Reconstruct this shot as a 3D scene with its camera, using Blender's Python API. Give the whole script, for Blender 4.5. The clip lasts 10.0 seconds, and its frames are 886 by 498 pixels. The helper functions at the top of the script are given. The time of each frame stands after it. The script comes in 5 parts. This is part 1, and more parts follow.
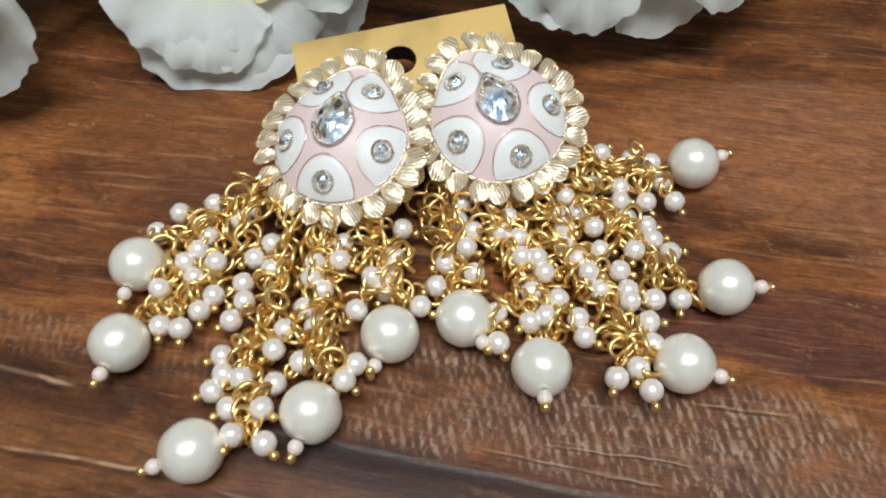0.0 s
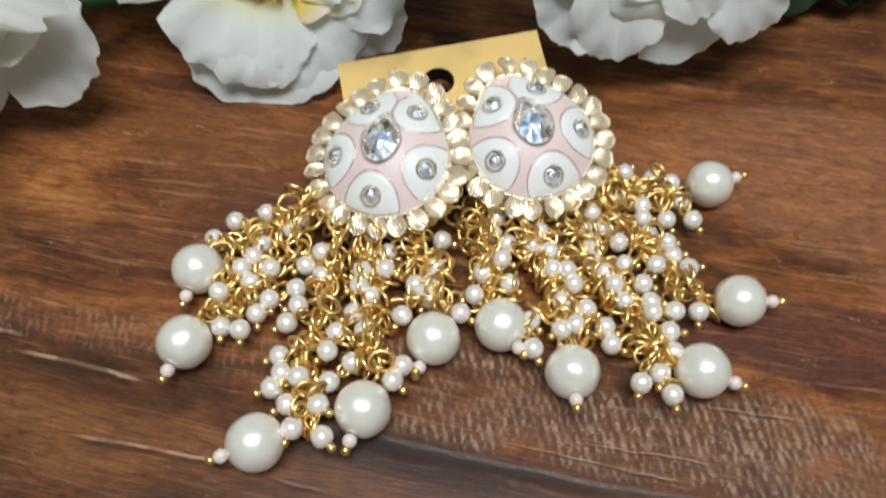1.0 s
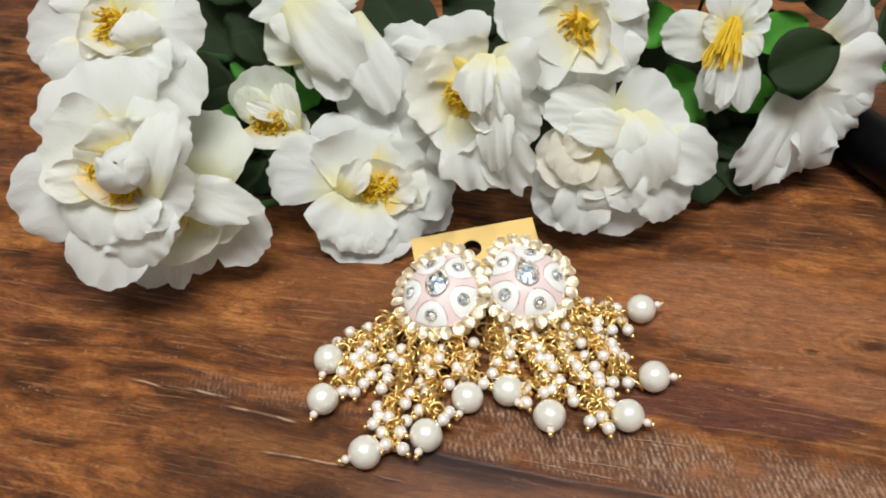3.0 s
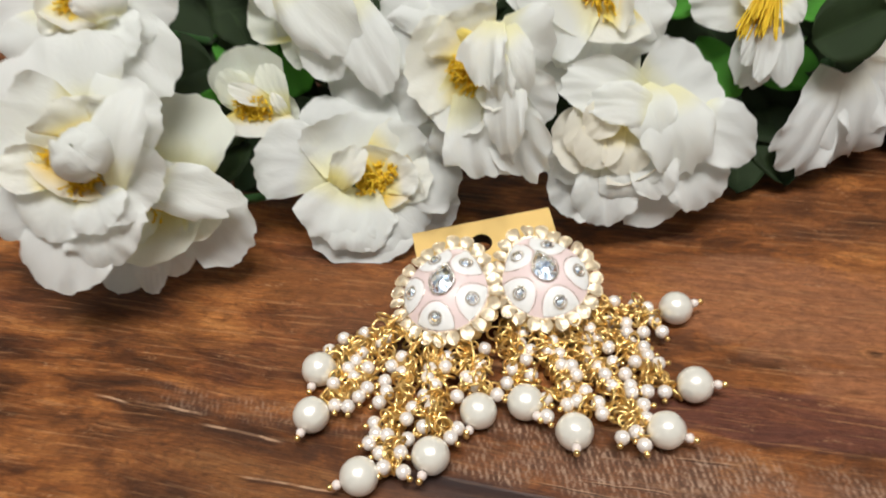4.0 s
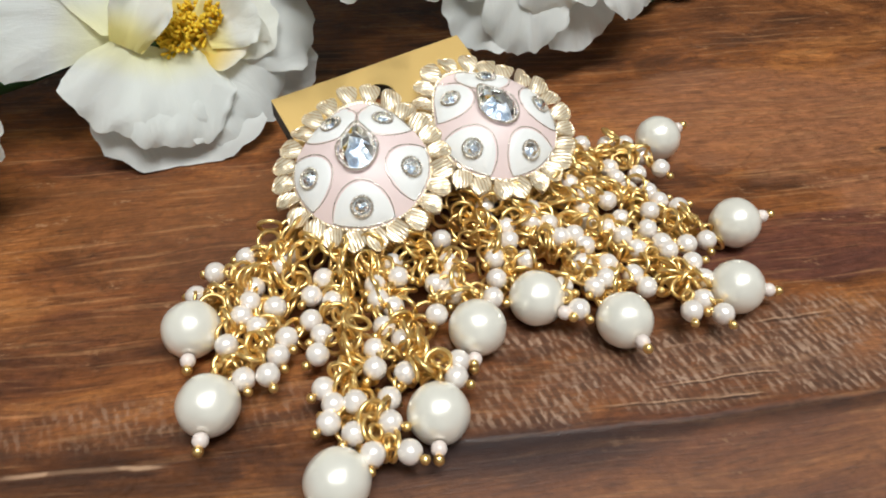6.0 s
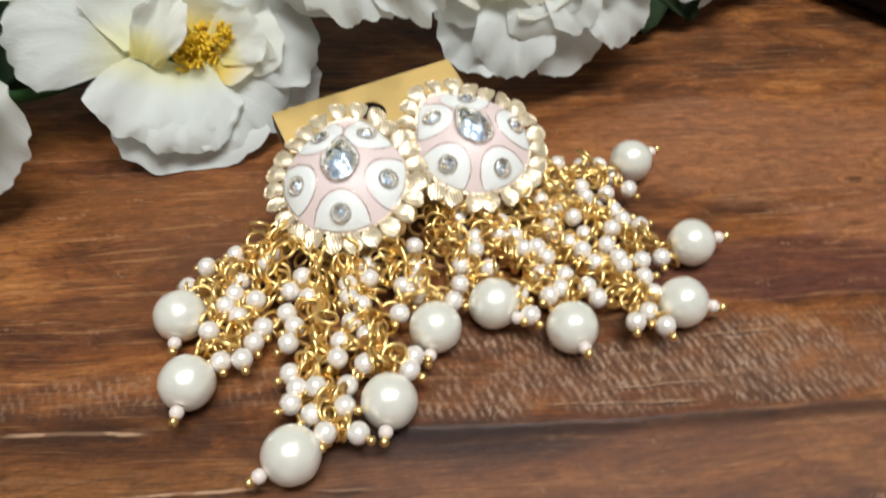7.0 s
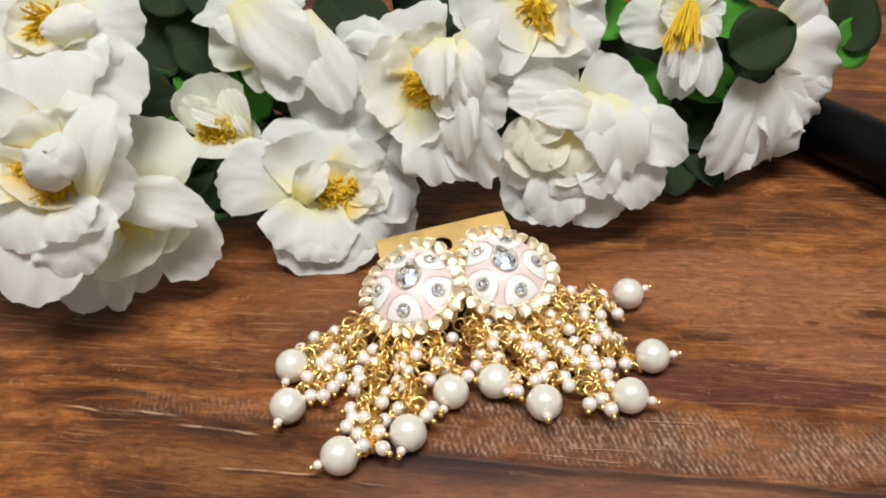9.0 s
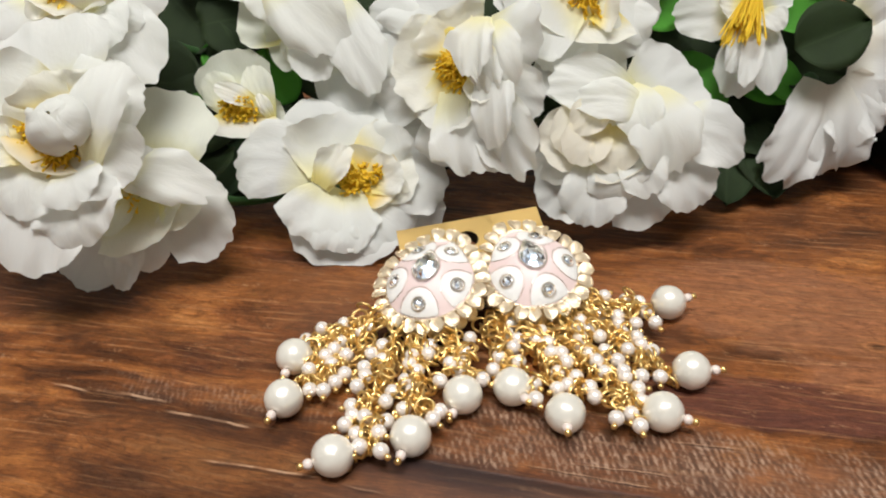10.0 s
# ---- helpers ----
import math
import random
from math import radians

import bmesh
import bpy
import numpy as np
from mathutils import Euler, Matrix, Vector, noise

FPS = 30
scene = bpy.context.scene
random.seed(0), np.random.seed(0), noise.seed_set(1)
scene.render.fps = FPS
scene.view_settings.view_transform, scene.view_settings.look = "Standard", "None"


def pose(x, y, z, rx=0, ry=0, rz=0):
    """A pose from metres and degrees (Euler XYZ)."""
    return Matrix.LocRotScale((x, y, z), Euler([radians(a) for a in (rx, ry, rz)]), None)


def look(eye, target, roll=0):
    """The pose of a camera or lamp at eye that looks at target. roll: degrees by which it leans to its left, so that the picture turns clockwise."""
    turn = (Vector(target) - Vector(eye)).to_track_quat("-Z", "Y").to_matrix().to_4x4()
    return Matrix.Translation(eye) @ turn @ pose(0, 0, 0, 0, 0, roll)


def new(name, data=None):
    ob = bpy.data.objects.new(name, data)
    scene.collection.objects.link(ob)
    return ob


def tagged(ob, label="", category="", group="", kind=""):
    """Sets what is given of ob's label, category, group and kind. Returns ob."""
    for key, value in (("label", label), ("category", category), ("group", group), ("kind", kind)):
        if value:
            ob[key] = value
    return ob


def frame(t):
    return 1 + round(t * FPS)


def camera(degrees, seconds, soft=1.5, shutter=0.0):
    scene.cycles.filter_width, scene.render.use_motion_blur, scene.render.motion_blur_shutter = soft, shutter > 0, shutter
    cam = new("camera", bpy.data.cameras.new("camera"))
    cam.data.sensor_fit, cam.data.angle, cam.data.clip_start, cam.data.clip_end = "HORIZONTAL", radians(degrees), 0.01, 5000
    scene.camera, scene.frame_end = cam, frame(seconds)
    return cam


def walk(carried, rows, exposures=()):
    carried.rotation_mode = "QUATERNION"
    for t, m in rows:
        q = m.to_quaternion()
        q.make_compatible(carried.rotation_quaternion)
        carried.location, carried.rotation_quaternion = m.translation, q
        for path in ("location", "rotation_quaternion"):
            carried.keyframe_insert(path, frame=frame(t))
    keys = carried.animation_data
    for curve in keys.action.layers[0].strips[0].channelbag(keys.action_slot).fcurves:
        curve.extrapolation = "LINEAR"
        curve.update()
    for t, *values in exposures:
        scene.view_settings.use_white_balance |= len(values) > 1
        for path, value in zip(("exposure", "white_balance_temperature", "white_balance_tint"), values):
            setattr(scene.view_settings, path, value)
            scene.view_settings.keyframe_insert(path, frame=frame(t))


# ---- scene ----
cam = camera(59.5, 10.0, soft=1.9, shutter=0.5)
PATH = [
    (0, (-0.01328, -0.05393, 0.10596), (-0.0364, 1.1388, -1.4993), -0.43),
    (0.5, (-0.01383, -0.05837, 0.11051), (-0.0725, 1.1109, -1.5110), -0.84),
    (1, (-0.02142, -0.05787, 0.11610), (-0.0199, 1.1218, -1.4990), 1.68),
    (1.5, (-0.01576, -0.08585, 0.15355), (-0.0608, 1.1645, -1.4067), 0.76),
    (2, (-0.01645, -0.10485, 0.17223), (-0.0928, 1.2865, -1.2624), -0.89),
    (2.5, (-0.01375, -0.12240, 0.17905), (-0.1246, 1.3342, -1.1870), -2.20),
    (2.7, (-0.01449, -0.12780, 0.17956), (-0.1376, 1.3476, -1.1650), -2.37),
    (3.8, (-0.01031, -0.11740, 0.16539), (-0.2172, 1.3739, -1.1511), -4.97),
    (4, (-0.01443, -0.11105, 0.15464), (-0.1917, 1.4063, -1.1361), -4.40),
    (4.5, (-0.02465, -0.08583, 0.12625), (0.0052, 1.3565, -1.2590), -1.58),
    (5, (-0.03887, -0.06592, 0.10436), (0.2741, 1.3274, -1.2959), 3.12),
    (5.5, (-0.05360, -0.06131, 0.09154), (0.4341, 1.2768, -1.3126), 2.69),
    (5.7, (-0.05508, -0.06111, 0.09356), (0.4543, 1.2704, -1.3091), 2.65),
    (6.8, (-0.04813, -0.07942, 0.09887), (0.3742, 1.3176, -1.2686), 1.50),
    (7, (-0.04469, -0.07718, 0.10370), (0.3467, 1.3207, -1.2721), 1.63),
    (7.5, (-0.03144, -0.08138, 0.13044), (0.1460, 1.3686, -1.2356), 1.10),
    (8, (-0.02731, -0.11517, 0.14392), (0.0591, 1.4697, -1.0729), -1.26),
    (8.5, (-0.02280, -0.13631, 0.14860), (-0.0215, 1.4828, -1.0255), -3.23),
    (9, (-0.02146, -0.13393, 0.14237), (-0.0339, 1.5190, -0.9836), -3.26),
    (9.5, (-0.01300, -0.13040, 0.12520), (-0.0995, 1.5483, -0.9585), -1.58),
    (10, (-0.01448, -0.12404, 0.12555), (-0.1576, 1.5597, -0.9443), -2.57),
]
EXPOSURES = [
    (0.0, 0.70, 5950, 5), (1.0, 0.68, 5950, 4), (1.5, 0.83, 5950, 3), (2.0, 0.94, 6050, 4), (2.5, 0.95, 6200, 6), (4.0, 0.94, 6450, 9),
    (4.5, 0.93, 6450, 10), (5.5, 0.92, 6250, 7), (7.0, 0.91, 6200, 5), (7.5, 0.80, 6250, 7), (8.5, 1.01, 6450, 9), (10.0, 1.02, 6500, 10),
]
walk(cam, [(t, look(eye, target, roll)) for t, eye, target, roll in PATH], EXPOSURES)

# ---- light: a ceiling panel over the table and pale room walls ----
world = bpy.data.worlds.new("room_air")
world.use_nodes = True
scene.world = world
world.node_tree.nodes["Background"].inputs[0].default_value = (1.0, 0.95, 0.88, 1)
world.node_tree.nodes["Background"].inputs[1].default_value = 0.05
lamp_data = bpy.data.lights.new("ceiling_panel_light", "AREA")
lamp_data.shape, lamp_data.size, lamp_data.size_y = "RECTANGLE", 1.05, 1.05
lamp_data.energy, lamp_data.color = 34.0, (1.0, 0.98, 0.955)
lamp = new("ceiling_panel_light", lamp_data)
lamp.matrix_world = look((0.0, -0.12, 1.66), (0.0, 0.02, 0.0))

MM = 0.001


# ---- materials ----
class Nodes:
    """Short forms for a node tree."""

    def __init__(self, name):
        self.material = bpy.data.materials.new(name)
        self.material.use_nodes = True
        self.tree = self.material.node_tree
        self.shader = self.tree.nodes["Principled BSDF"]
        self.output = self.tree.nodes["Material Output"]

    def link(self, value, socket):
        if isinstance(value, bpy.types.NodeSocket):
            self.tree.links.new(value, socket)
        elif isinstance(value, (tuple, list)) and len(value) == 3 and socket.type == "RGBA":
            socket.default_value = (*value, 1)
        else:
            socket.default_value = value

    def put(self, **values):
        for key, value in values.items():
            self.link(value, self.shader.inputs[key.replace("_", " ")])
        return self

    def coords(self, kind="Object"):
        return self.tree.nodes.new("ShaderNodeTexCoord").outputs[kind]

    def random(self):
        return self.tree.nodes.new("ShaderNodeObjectInfo").outputs["Random"]

    def mapping(self, vector, scale=(1, 1, 1), turn=0.0, shift=(0, 0, 0)):
        n = self.tree.nodes.new("ShaderNodeMapping")
        self.link(vector, n.inputs["Vector"])
        n.inputs["Scale"].default_value, n.inputs["Rotation"].default_value = scale, (0, 0, radians(turn))
        n.inputs["Location"].default_value = shift
        return n.outputs[0]

    def noise(self, vector, scale=1.0, detail=4.0, rough=0.55, warp=0.0):
        n = self.tree.nodes.new("ShaderNodeTexNoise")
        self.link(vector, n.inputs["Vector"])
        for key, value in (("Scale", scale), ("Detail", detail), ("Roughness", rough), ("Distortion", warp)):
            n.inputs[key].default_value = value
        return n.outputs["Fac"]

    def ramp(self, fac, stops):
        n = self.tree.nodes.new("ShaderNodeValToRGB")
        self.link(fac, n.inputs[0])
        e = n.color_ramp.elements
        while len(e) < len(stops):
            e.new(0.5)
        for one, (at, colour) in zip(e, stops):
            one.position = at
            one.color = (*colour, 1) if isinstance(colour, tuple) else (colour, colour, colour, 1)
        return n.outputs[0]

    def math(self, how, a, b=0.0):
        n = self.tree.nodes.new("ShaderNodeMath")
        n.operation = how
        self.link(a, n.inputs[0])
        self.link(b, n.inputs[1])
        return n.outputs[0]

    def span(self, value, a, b, c=0.0, d=1.0):
        n = self.tree.nodes.new("ShaderNodeMapRange")
        n.interpolation_type = "SMOOTHSTEP"
        for i, v in enumerate((value, a, b, c, d)):
            self.link(v, n.inputs[i])
        return n.outputs[0]

    def mix(self, fac, a, b, how="MIX"):
        n = self.tree.nodes.new("ShaderNodeMix")
        n.data_type, n.blend_type = "RGBA", how
        self.link(fac, n.inputs[0])
        self.link(a, n.inputs[6])
        self.link(b, n.inputs[7])
        return n.outputs[2]

    def split(self, vector):
        n = self.tree.nodes.new("ShaderNodeSeparateXYZ")
        self.link(vector, n.inputs[0])
        return n.outputs

    def bump(self, height, strength=0.3, distance=0.0002):
        n = self.tree.nodes.new("ShaderNodeBump")
        n.inputs["Strength"].default_value, n.inputs["Distance"].default_value = strength, distance
        self.link(height, n.inputs["Height"])
        self.link(n.outputs[0], self.shader.inputs["Normal"])
        return self

    def translucent(self, colour, share):
        t = self.tree.nodes.new("ShaderNodeBsdfTranslucent")
        self.link(colour, t.inputs["Color"])
        m = self.tree.nodes.new("ShaderNodeMixShader")
        m.inputs[0].default_value = share
        self.link(self.shader.outputs[0], m.inputs[1])
        self.link(t.outputs[0], m.inputs[2])
        self.link(m.outputs[0], self.output.inputs[0])
        return self


def pearl_material(name, colour, rough, grain):
    """Nacre: a soft mirror under a clear skin."""
    n = Nodes(name)
    soft = n.noise(n.coords(), grain, 3)
    tone = n.mix(soft, colour, tuple(c * 0.93 for c in colour))
    n.put(Base_Color=tone, Metallic=0.34, Roughness=rough, Coat_Weight=0.6, Coat_Roughness=0.15)
    return n.bump(soft, 0.05, 0.0003).material


def wood_material():
    n = Nodes("rustic_wood")
    p = n.mapping(n.coords(), turn=9.4)
    u, v, _ = n.split(p)
    wander = n.noise(n.mapping(p, (7, 18, 1)), 1, 3)
    slip = n.math("MULTIPLY", n.math("SUBTRACT", wander, 0.5), 0.016)
    bent = n.tree.nodes.new("ShaderNodeCombineXYZ")
    n.link(u, bent.inputs[0])
    n.link(n.math("ADD", v, slip), bent.inputs[1])
    q = bent.outputs[0]
    # broad figure: dark heart, red-brown and orange-tan patches
    broad = n.noise(n.mapping(q, (13, 40, 1)), 1, 4, 0.55, 1.5)
    blotch = n.noise(n.mapping(q, (42, 105, 1)), 1, 5, 0.62, 1.0)
    figure = n.math("ADD", n.math("MULTIPLY", broad, 0.58), n.math("MULTIPLY", blotch, 0.42))
    tone = n.ramp(figure, [(0.36, (0.024, 0.009, 0.004)), (0.44, (0.085, 0.029, 0.009)), (0.51, (0.205, 0.070, 0.019)), (0.59, (0.335, 0.128, 0.036)), (0.68, (0.420, 0.190, 0.066))])
    ruddy = n.noise(n.mapping(p, (13, 16, 1)), 1, 4)
    tone = n.mix(n.span(ruddy, 0.45, 0.70, 0.0, 0.55), tone, (0.125, 0.043, 0.024))
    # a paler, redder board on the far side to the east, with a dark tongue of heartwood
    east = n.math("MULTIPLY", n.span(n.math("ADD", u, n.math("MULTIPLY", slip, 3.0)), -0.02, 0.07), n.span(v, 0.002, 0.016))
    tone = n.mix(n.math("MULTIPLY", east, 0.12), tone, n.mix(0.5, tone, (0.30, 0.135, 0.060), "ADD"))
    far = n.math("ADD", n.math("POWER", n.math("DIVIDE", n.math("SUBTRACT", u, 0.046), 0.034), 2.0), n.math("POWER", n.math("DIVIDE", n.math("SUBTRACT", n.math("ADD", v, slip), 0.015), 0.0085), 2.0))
    # patches of heartwood and sapwood, a darker stretch far back and painted shade: place and reach along and across
    # the grain
    for pu, pv, ru, rv, colour, share in (
        (0.062, 0.056, 0.055, 0.020, (0.375, 0.162, 0.080), 0.75), (0.080, 0.027, 0.032, 0.009, (0.365, 0.155, 0.078), 0.75),
        (-0.092, 0.042, 0.050, 0.010, (0.320, 0.125, 0.040), 0.62), (-0.092, -0.023, 0.055, 0.011, (0.210, 0.090, 0.036), 0.20),
        (0.078, 0.011, 0.034, 0.006, (0.070, 0.028, 0.016), 0.60), (-0.085, 0.012, 0.050, 0.006, (0.065, 0.026, 0.012), 0.50),
        (0.060, -0.006, 0.040, 0.006, (0.330, 0.152, 0.080), 0.60), (0.080, 0.098, 0.070, 0.016, (0.120, 0.050, 0.024), 0.50),
        # the one at -0.147 puts the shade below the left flower into the wood
        (-0.125, 0.020, 0.030, 0.010, (0.090, 0.036, 0.014), 0.50), (-0.147, 0.032, 0.030, 0.014, (0.060, 0.026, 0.012), 0.60),
         (-0.060, 0.028, 0.022, 0.006, (0.200, 0.085, 0.034), 0.50),
    ):
        away = n.math("ADD", n.math("POWER", n.math("DIVIDE", n.math("SUBTRACT", n.math("ADD", u, n.math("MULTIPLY", slip, 2.5)), pu), ru), 2.0), n.math("POWER", n.math("DIVIDE", n.math("SUBTRACT", n.math("ADD", v, slip), pv), rv), 2.0))
        away = n.math("ADD", away, n.math("MULTIPLY", n.math("SUBTRACT", blotch, 0.5), 2.2))
        tone = n.mix(n.math("MULTIPLY", n.span(away, 1.25, 0.5), share), tone, n.mix(0.30, colour, tone))
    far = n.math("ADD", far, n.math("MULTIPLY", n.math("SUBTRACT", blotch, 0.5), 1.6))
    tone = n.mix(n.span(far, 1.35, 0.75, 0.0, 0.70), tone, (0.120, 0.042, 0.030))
    # small knots with rings round them
    for pu, pv, size in ((0.0905, 0.047, 0.0075), (0.0724, 0.0411, 0.0030)):
        away = n.math("SQRT", n.math("ADD", n.math("POWER", n.math("DIVIDE", n.math("SUBTRACT", u, pu), size), 2.0), n.math("POWER", n.math("DIVIDE", n.math("SUBTRACT", v, pv), size * 0.50), 2.0)))
        away = n.math("ADD", away, n.math("MULTIPLY", n.math("SUBTRACT", n.noise(p, 190, 3), 0.5), 1.1))
        rim_lines = n.math("MULTIPLY", n.math("ADD", n.math("MULTIPLY", n.math("SINE", n.math("MULTIPLY", away, 9.0)), 0.5), 0.5), n.span(away, 2.6, 0.9))
        tone = n.mix(n.math("MULTIPLY", n.span(away, 2.4, 1.0), 0.45), tone, (0.400, 0.170, 0.062))
        tone = n.mix(n.math("MULTIPLY", rim_lines, 0.45), tone, (0.090, 0.032, 0.014))
        tone = n.mix(n.math("MULTIPLY", n.span(away, 0.9, 0.4), 0.85), tone, (0.050, 0.020, 0.010))
    # contour lines of the growth rings
    rings = n.math("MULTIPLY", broad, 1.6)
    veins = n.math("ABSOLUTE", n.math("SUBTRACT", n.math("FRACT", n.math("MULTIPLY", rings, 9.0)), 0.5))
    tone = n.mix(n.math("MULTIPLY", n.span(veins, 0.16, 0.02), n.span(figure, 0.38, 0.56, 0.10, 0.32)), tone, (0.040, 0.015, 0.008))
    # fibres
    streak = n.noise(n.mapping(q, (26, 520, 1)), 1, 5, 0.65)
    tone = n.mix(n.span(streak, 0.48, 0.74, 0.0, 0.25), tone, (0.042, 0.017, 0.010))
    pale = n.noise(n.mapping(q, (32, 700, 1), shift=(3, 1, 0)), 1, 4, 0.6)
    tone = n.mix(n.span(pale, 0.54, 0.66, 0.0, 0.40), tone, (0.40, 0.205, 0.095))
    fine = n.noise(n.mapping(q, (160, 2600, 1)), 1, 3, 0.6)
    speck = n.noise(p, 900, 3, 0.7)
    mottle = n.noise(n.mapping(q, (250, 430, 1)), 1, 6, 0.70, 0.4)
    tone = n.mix(0.35, tone, n.ramp(mottle, [(0.36, 0.55), (0.50, 1.0), (0.64, 1.55)]), "MULTIPLY")
    tone = n.mix(0.65, tone, n.ramp(fine, [(0.3, 0.55), (0.7, 1.5)]), "MULTIPLY")
    pits = n.noise(n.mapping(q, (420, 3800, 1), shift=(7, 2, 0)), 1, 2, 0.5)
    tone = n.mix(n.span(pits, 0.66, 0.74, 0.0, 0.65), tone, (0.035, 0.014, 0.008))
    tone = n.mix(0.5, tone, n.ramp(speck, [(0.3, 0.62), (0.7, 1.3)]), "MULTIPLY")
    hair = n.noise(n.mapping(q, (55, 2400, 1), shift=(5, 9, 0)), 1, 3, 0.6)
    tone = n.mix(n.span(hair, 0.58, 0.68, 0.0, 0.36), tone, (0.050, 0.019, 0.010))
    scuff = n.math("MULTIPLY", n.span(n.noise(n.mapping(q, (90, 260, 1), shift=(2, 4, 0)), 1, 4, 0.7), 0.60, 0.68), n.span(n.noise(p, 800, 3, 0.7), 0.46, 0.60))
    tone = n.mix(n.math("MULTIPLY", scuff, 0.50), tone, (0.46, 0.270, 0.150))
    # dark wood at the near left, deepened with the camera's shadow put into colour
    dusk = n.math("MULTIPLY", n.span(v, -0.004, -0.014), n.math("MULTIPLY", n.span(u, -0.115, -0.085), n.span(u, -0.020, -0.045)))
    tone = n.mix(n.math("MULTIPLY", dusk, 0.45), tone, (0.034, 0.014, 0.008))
    # the darker, greyer board in front of the long seam
    edge = n.math("ADD", v, n.math("MULTIPLY", n.math("SUBTRACT", n.noise(n.mapping(p, (20, 20, 1)), 1, 3), 0.5), 0.005))
    board = n.math("MULTIPLY", n.span(edge, -0.0135, -0.0170), n.span(u, -0.060, -0.026))
    tone = n.mix(n.math("MULTIPLY", board, 0.50), tone, n.mix(0.30, (0.155, 0.102, 0.088), tone))
    seam = n.math("MULTIPLY", n.math("MULTIPLY", n.span(edge, -0.0185, -0.0160), n.span(edge, -0.0145, -0.0156)), n.span(u, -0.055, -0.030))
    tone = n.mix(n.math("MULTIPLY", seam, 0.6), tone, (0.014, 0.008, 0.007))
    knot = n.math("MULTIPLY", n.span(n.math("ABSOLUTE", n.math("ADD", u, 0.022)), 0.026, 0.008), n.span(n.math("ABSOLUTE", n.math("ADD", v, 0.0175)), 0.006, 0.001))
    tone = n.mix(n.math("MULTIPLY", knot, 0.7), tone, (0.022, 0.017, 0.020))
    # worn saw marks across the grain
    skew = n.mapping(p, (1, 1, 1), turn=-16)
    marks = n.noise(n.mapping(skew, (820, 330, 1)), 1, 2, 0.5)
    su, sv, _ = n.split(skew)
    lane = n.math("ADD", n.math("MULTIPLY", sv, 560.0), n.math("MULTIPLY", n.noise(n.mapping(p, (300, 120, 1)), 1, 2), 1.6))
    chance = n.math("FRACT", n.math("MULTIPLY", n.math("SINE", n.math("MULTIPLY", n.math("FLOOR", lane), 12.9898)), 437.58))
    beat = n.math("ADD", n.math("MULTIPLY", su, 4300.0), n.math("ADD", n.math("MULTIPLY", chance, 44.0), n.math("MULTIPLY", n.noise(n.mapping(skew, (260, 90, 1)), 1, 2), 9.0)))
    within = n.math("ABSOLUTE", n.math("SUBTRACT", n.math("FRACT", lane), 0.5))
    comb = n.math("MULTIPLY", n.math("SINE", beat), n.span(within, 0.5, 0.28))
    marks = n.math("ADD", n.math("MULTIPLY", marks, 0.70), n.math("ADD", n.math("MULTIPLY", comb, 0.10), 0.15))
    rows = n.noise(n.mapping(p, (60, 420, 1)), 1, 3)
    patch = n.noise(n.mapping(p, (45, 80, 1)), 1, 4)
    right = n.math("MULTIPLY", n.math("MULTIPLY", n.span(edge, -0.0150, -0.0125), n.span(edge, 0.0065, 0.001)), n.math("MULTIPLY", n.span(u, -0.045, -0.020), n.span(u, 0.105, 0.075)))
    left = n.math("MULTIPLY", n.math("MULTIPLY", n.span(v, -0.0105, -0.0070), n.span(v, 0.0010, -0.003)), n.math("MULTIPLY", n.span(u, -0.125, -0.100), n.span(u, -0.040, -0.060)))
    where = n.math("MULTIPLY", n.math("ADD", right, n.math("MULTIPLY", left, 0.45)), n.span(patch, 0.36, 0.58))
    ground = n.mix(n.math("MULTIPLY", where, 0.50), tone, (0.140, 0.082, 0.058))
    combed = n.span(n.noise(n.mapping(p, (45, 1500, 1)), 1, 2), 0.56, 0.70)
    ground = n.mix(n.math("MULTIPLY", n.math("MULTIPLY", combed, where), 0.60), ground, (0.26, 0.165, 0.125))
    stroke = n.math("MULTIPLY", n.math("MULTIPLY", n.span(marks, 0.49, 0.63), n.span(rows, 0.35, 0.60, 0.35, 1.0)), where)
    dent = n.math("MULTIPLY", n.span(marks, 0.47, 0.38), where)
    ground = n.mix(n.math("MULTIPLY", dent, 0.55), ground, (0.052, 0.026, 0.018))
    tone = n.mix(n.math("MULTIPLY", stroke, 0.74), ground, (0.44, 0.300, 0.220))
    # long pale scratches along the grain
    broken = n.span(n.noise(n.mapping(p, (150, 300, 1)), 1, 3), 0.42, 0.58)
    lines, crack_shade = 0.0, 0.0
    for at, start, stop, wide, slope in (
        (-0.0079, -0.125, -0.112, 0.00045, -0.09), (-0.0078, -0.107, -0.091, 0.00055, -0.05), (-0.0113, -0.0925, -0.0675, 0.00055, -0.062),
        (-0.0235, -0.077, -0.048, 0.00042, 0.0), (-0.0241, -0.045, -0.033, 0.00032, -0.07), (-0.0119, -0.008, 0.020, 0.00020, -0.045),
        (-0.0097, 0.0, 0.024, 0.00018, 0.02), (0.0003, 0.021, 0.038, 0.00024, 0.04), (0.031, 0.085, 0.105, 0.0003, 0.0),
    ):
        drift = n.math("SUBTRACT", n.math("SUBTRACT", v, at), n.math("MULTIPLY", n.math("SUBTRACT", u, start), slope))
        drift = n.math("ADD", drift, n.math("MULTIPLY", n.math("SUBTRACT", n.noise(n.mapping(p, (120, 60, 1)), 1, 2), 0.5), 0.0012))
        stretch = n.math("MULTIPLY", n.span(u, start, start + 0.006), n.span(u, stop, stop - 0.004))
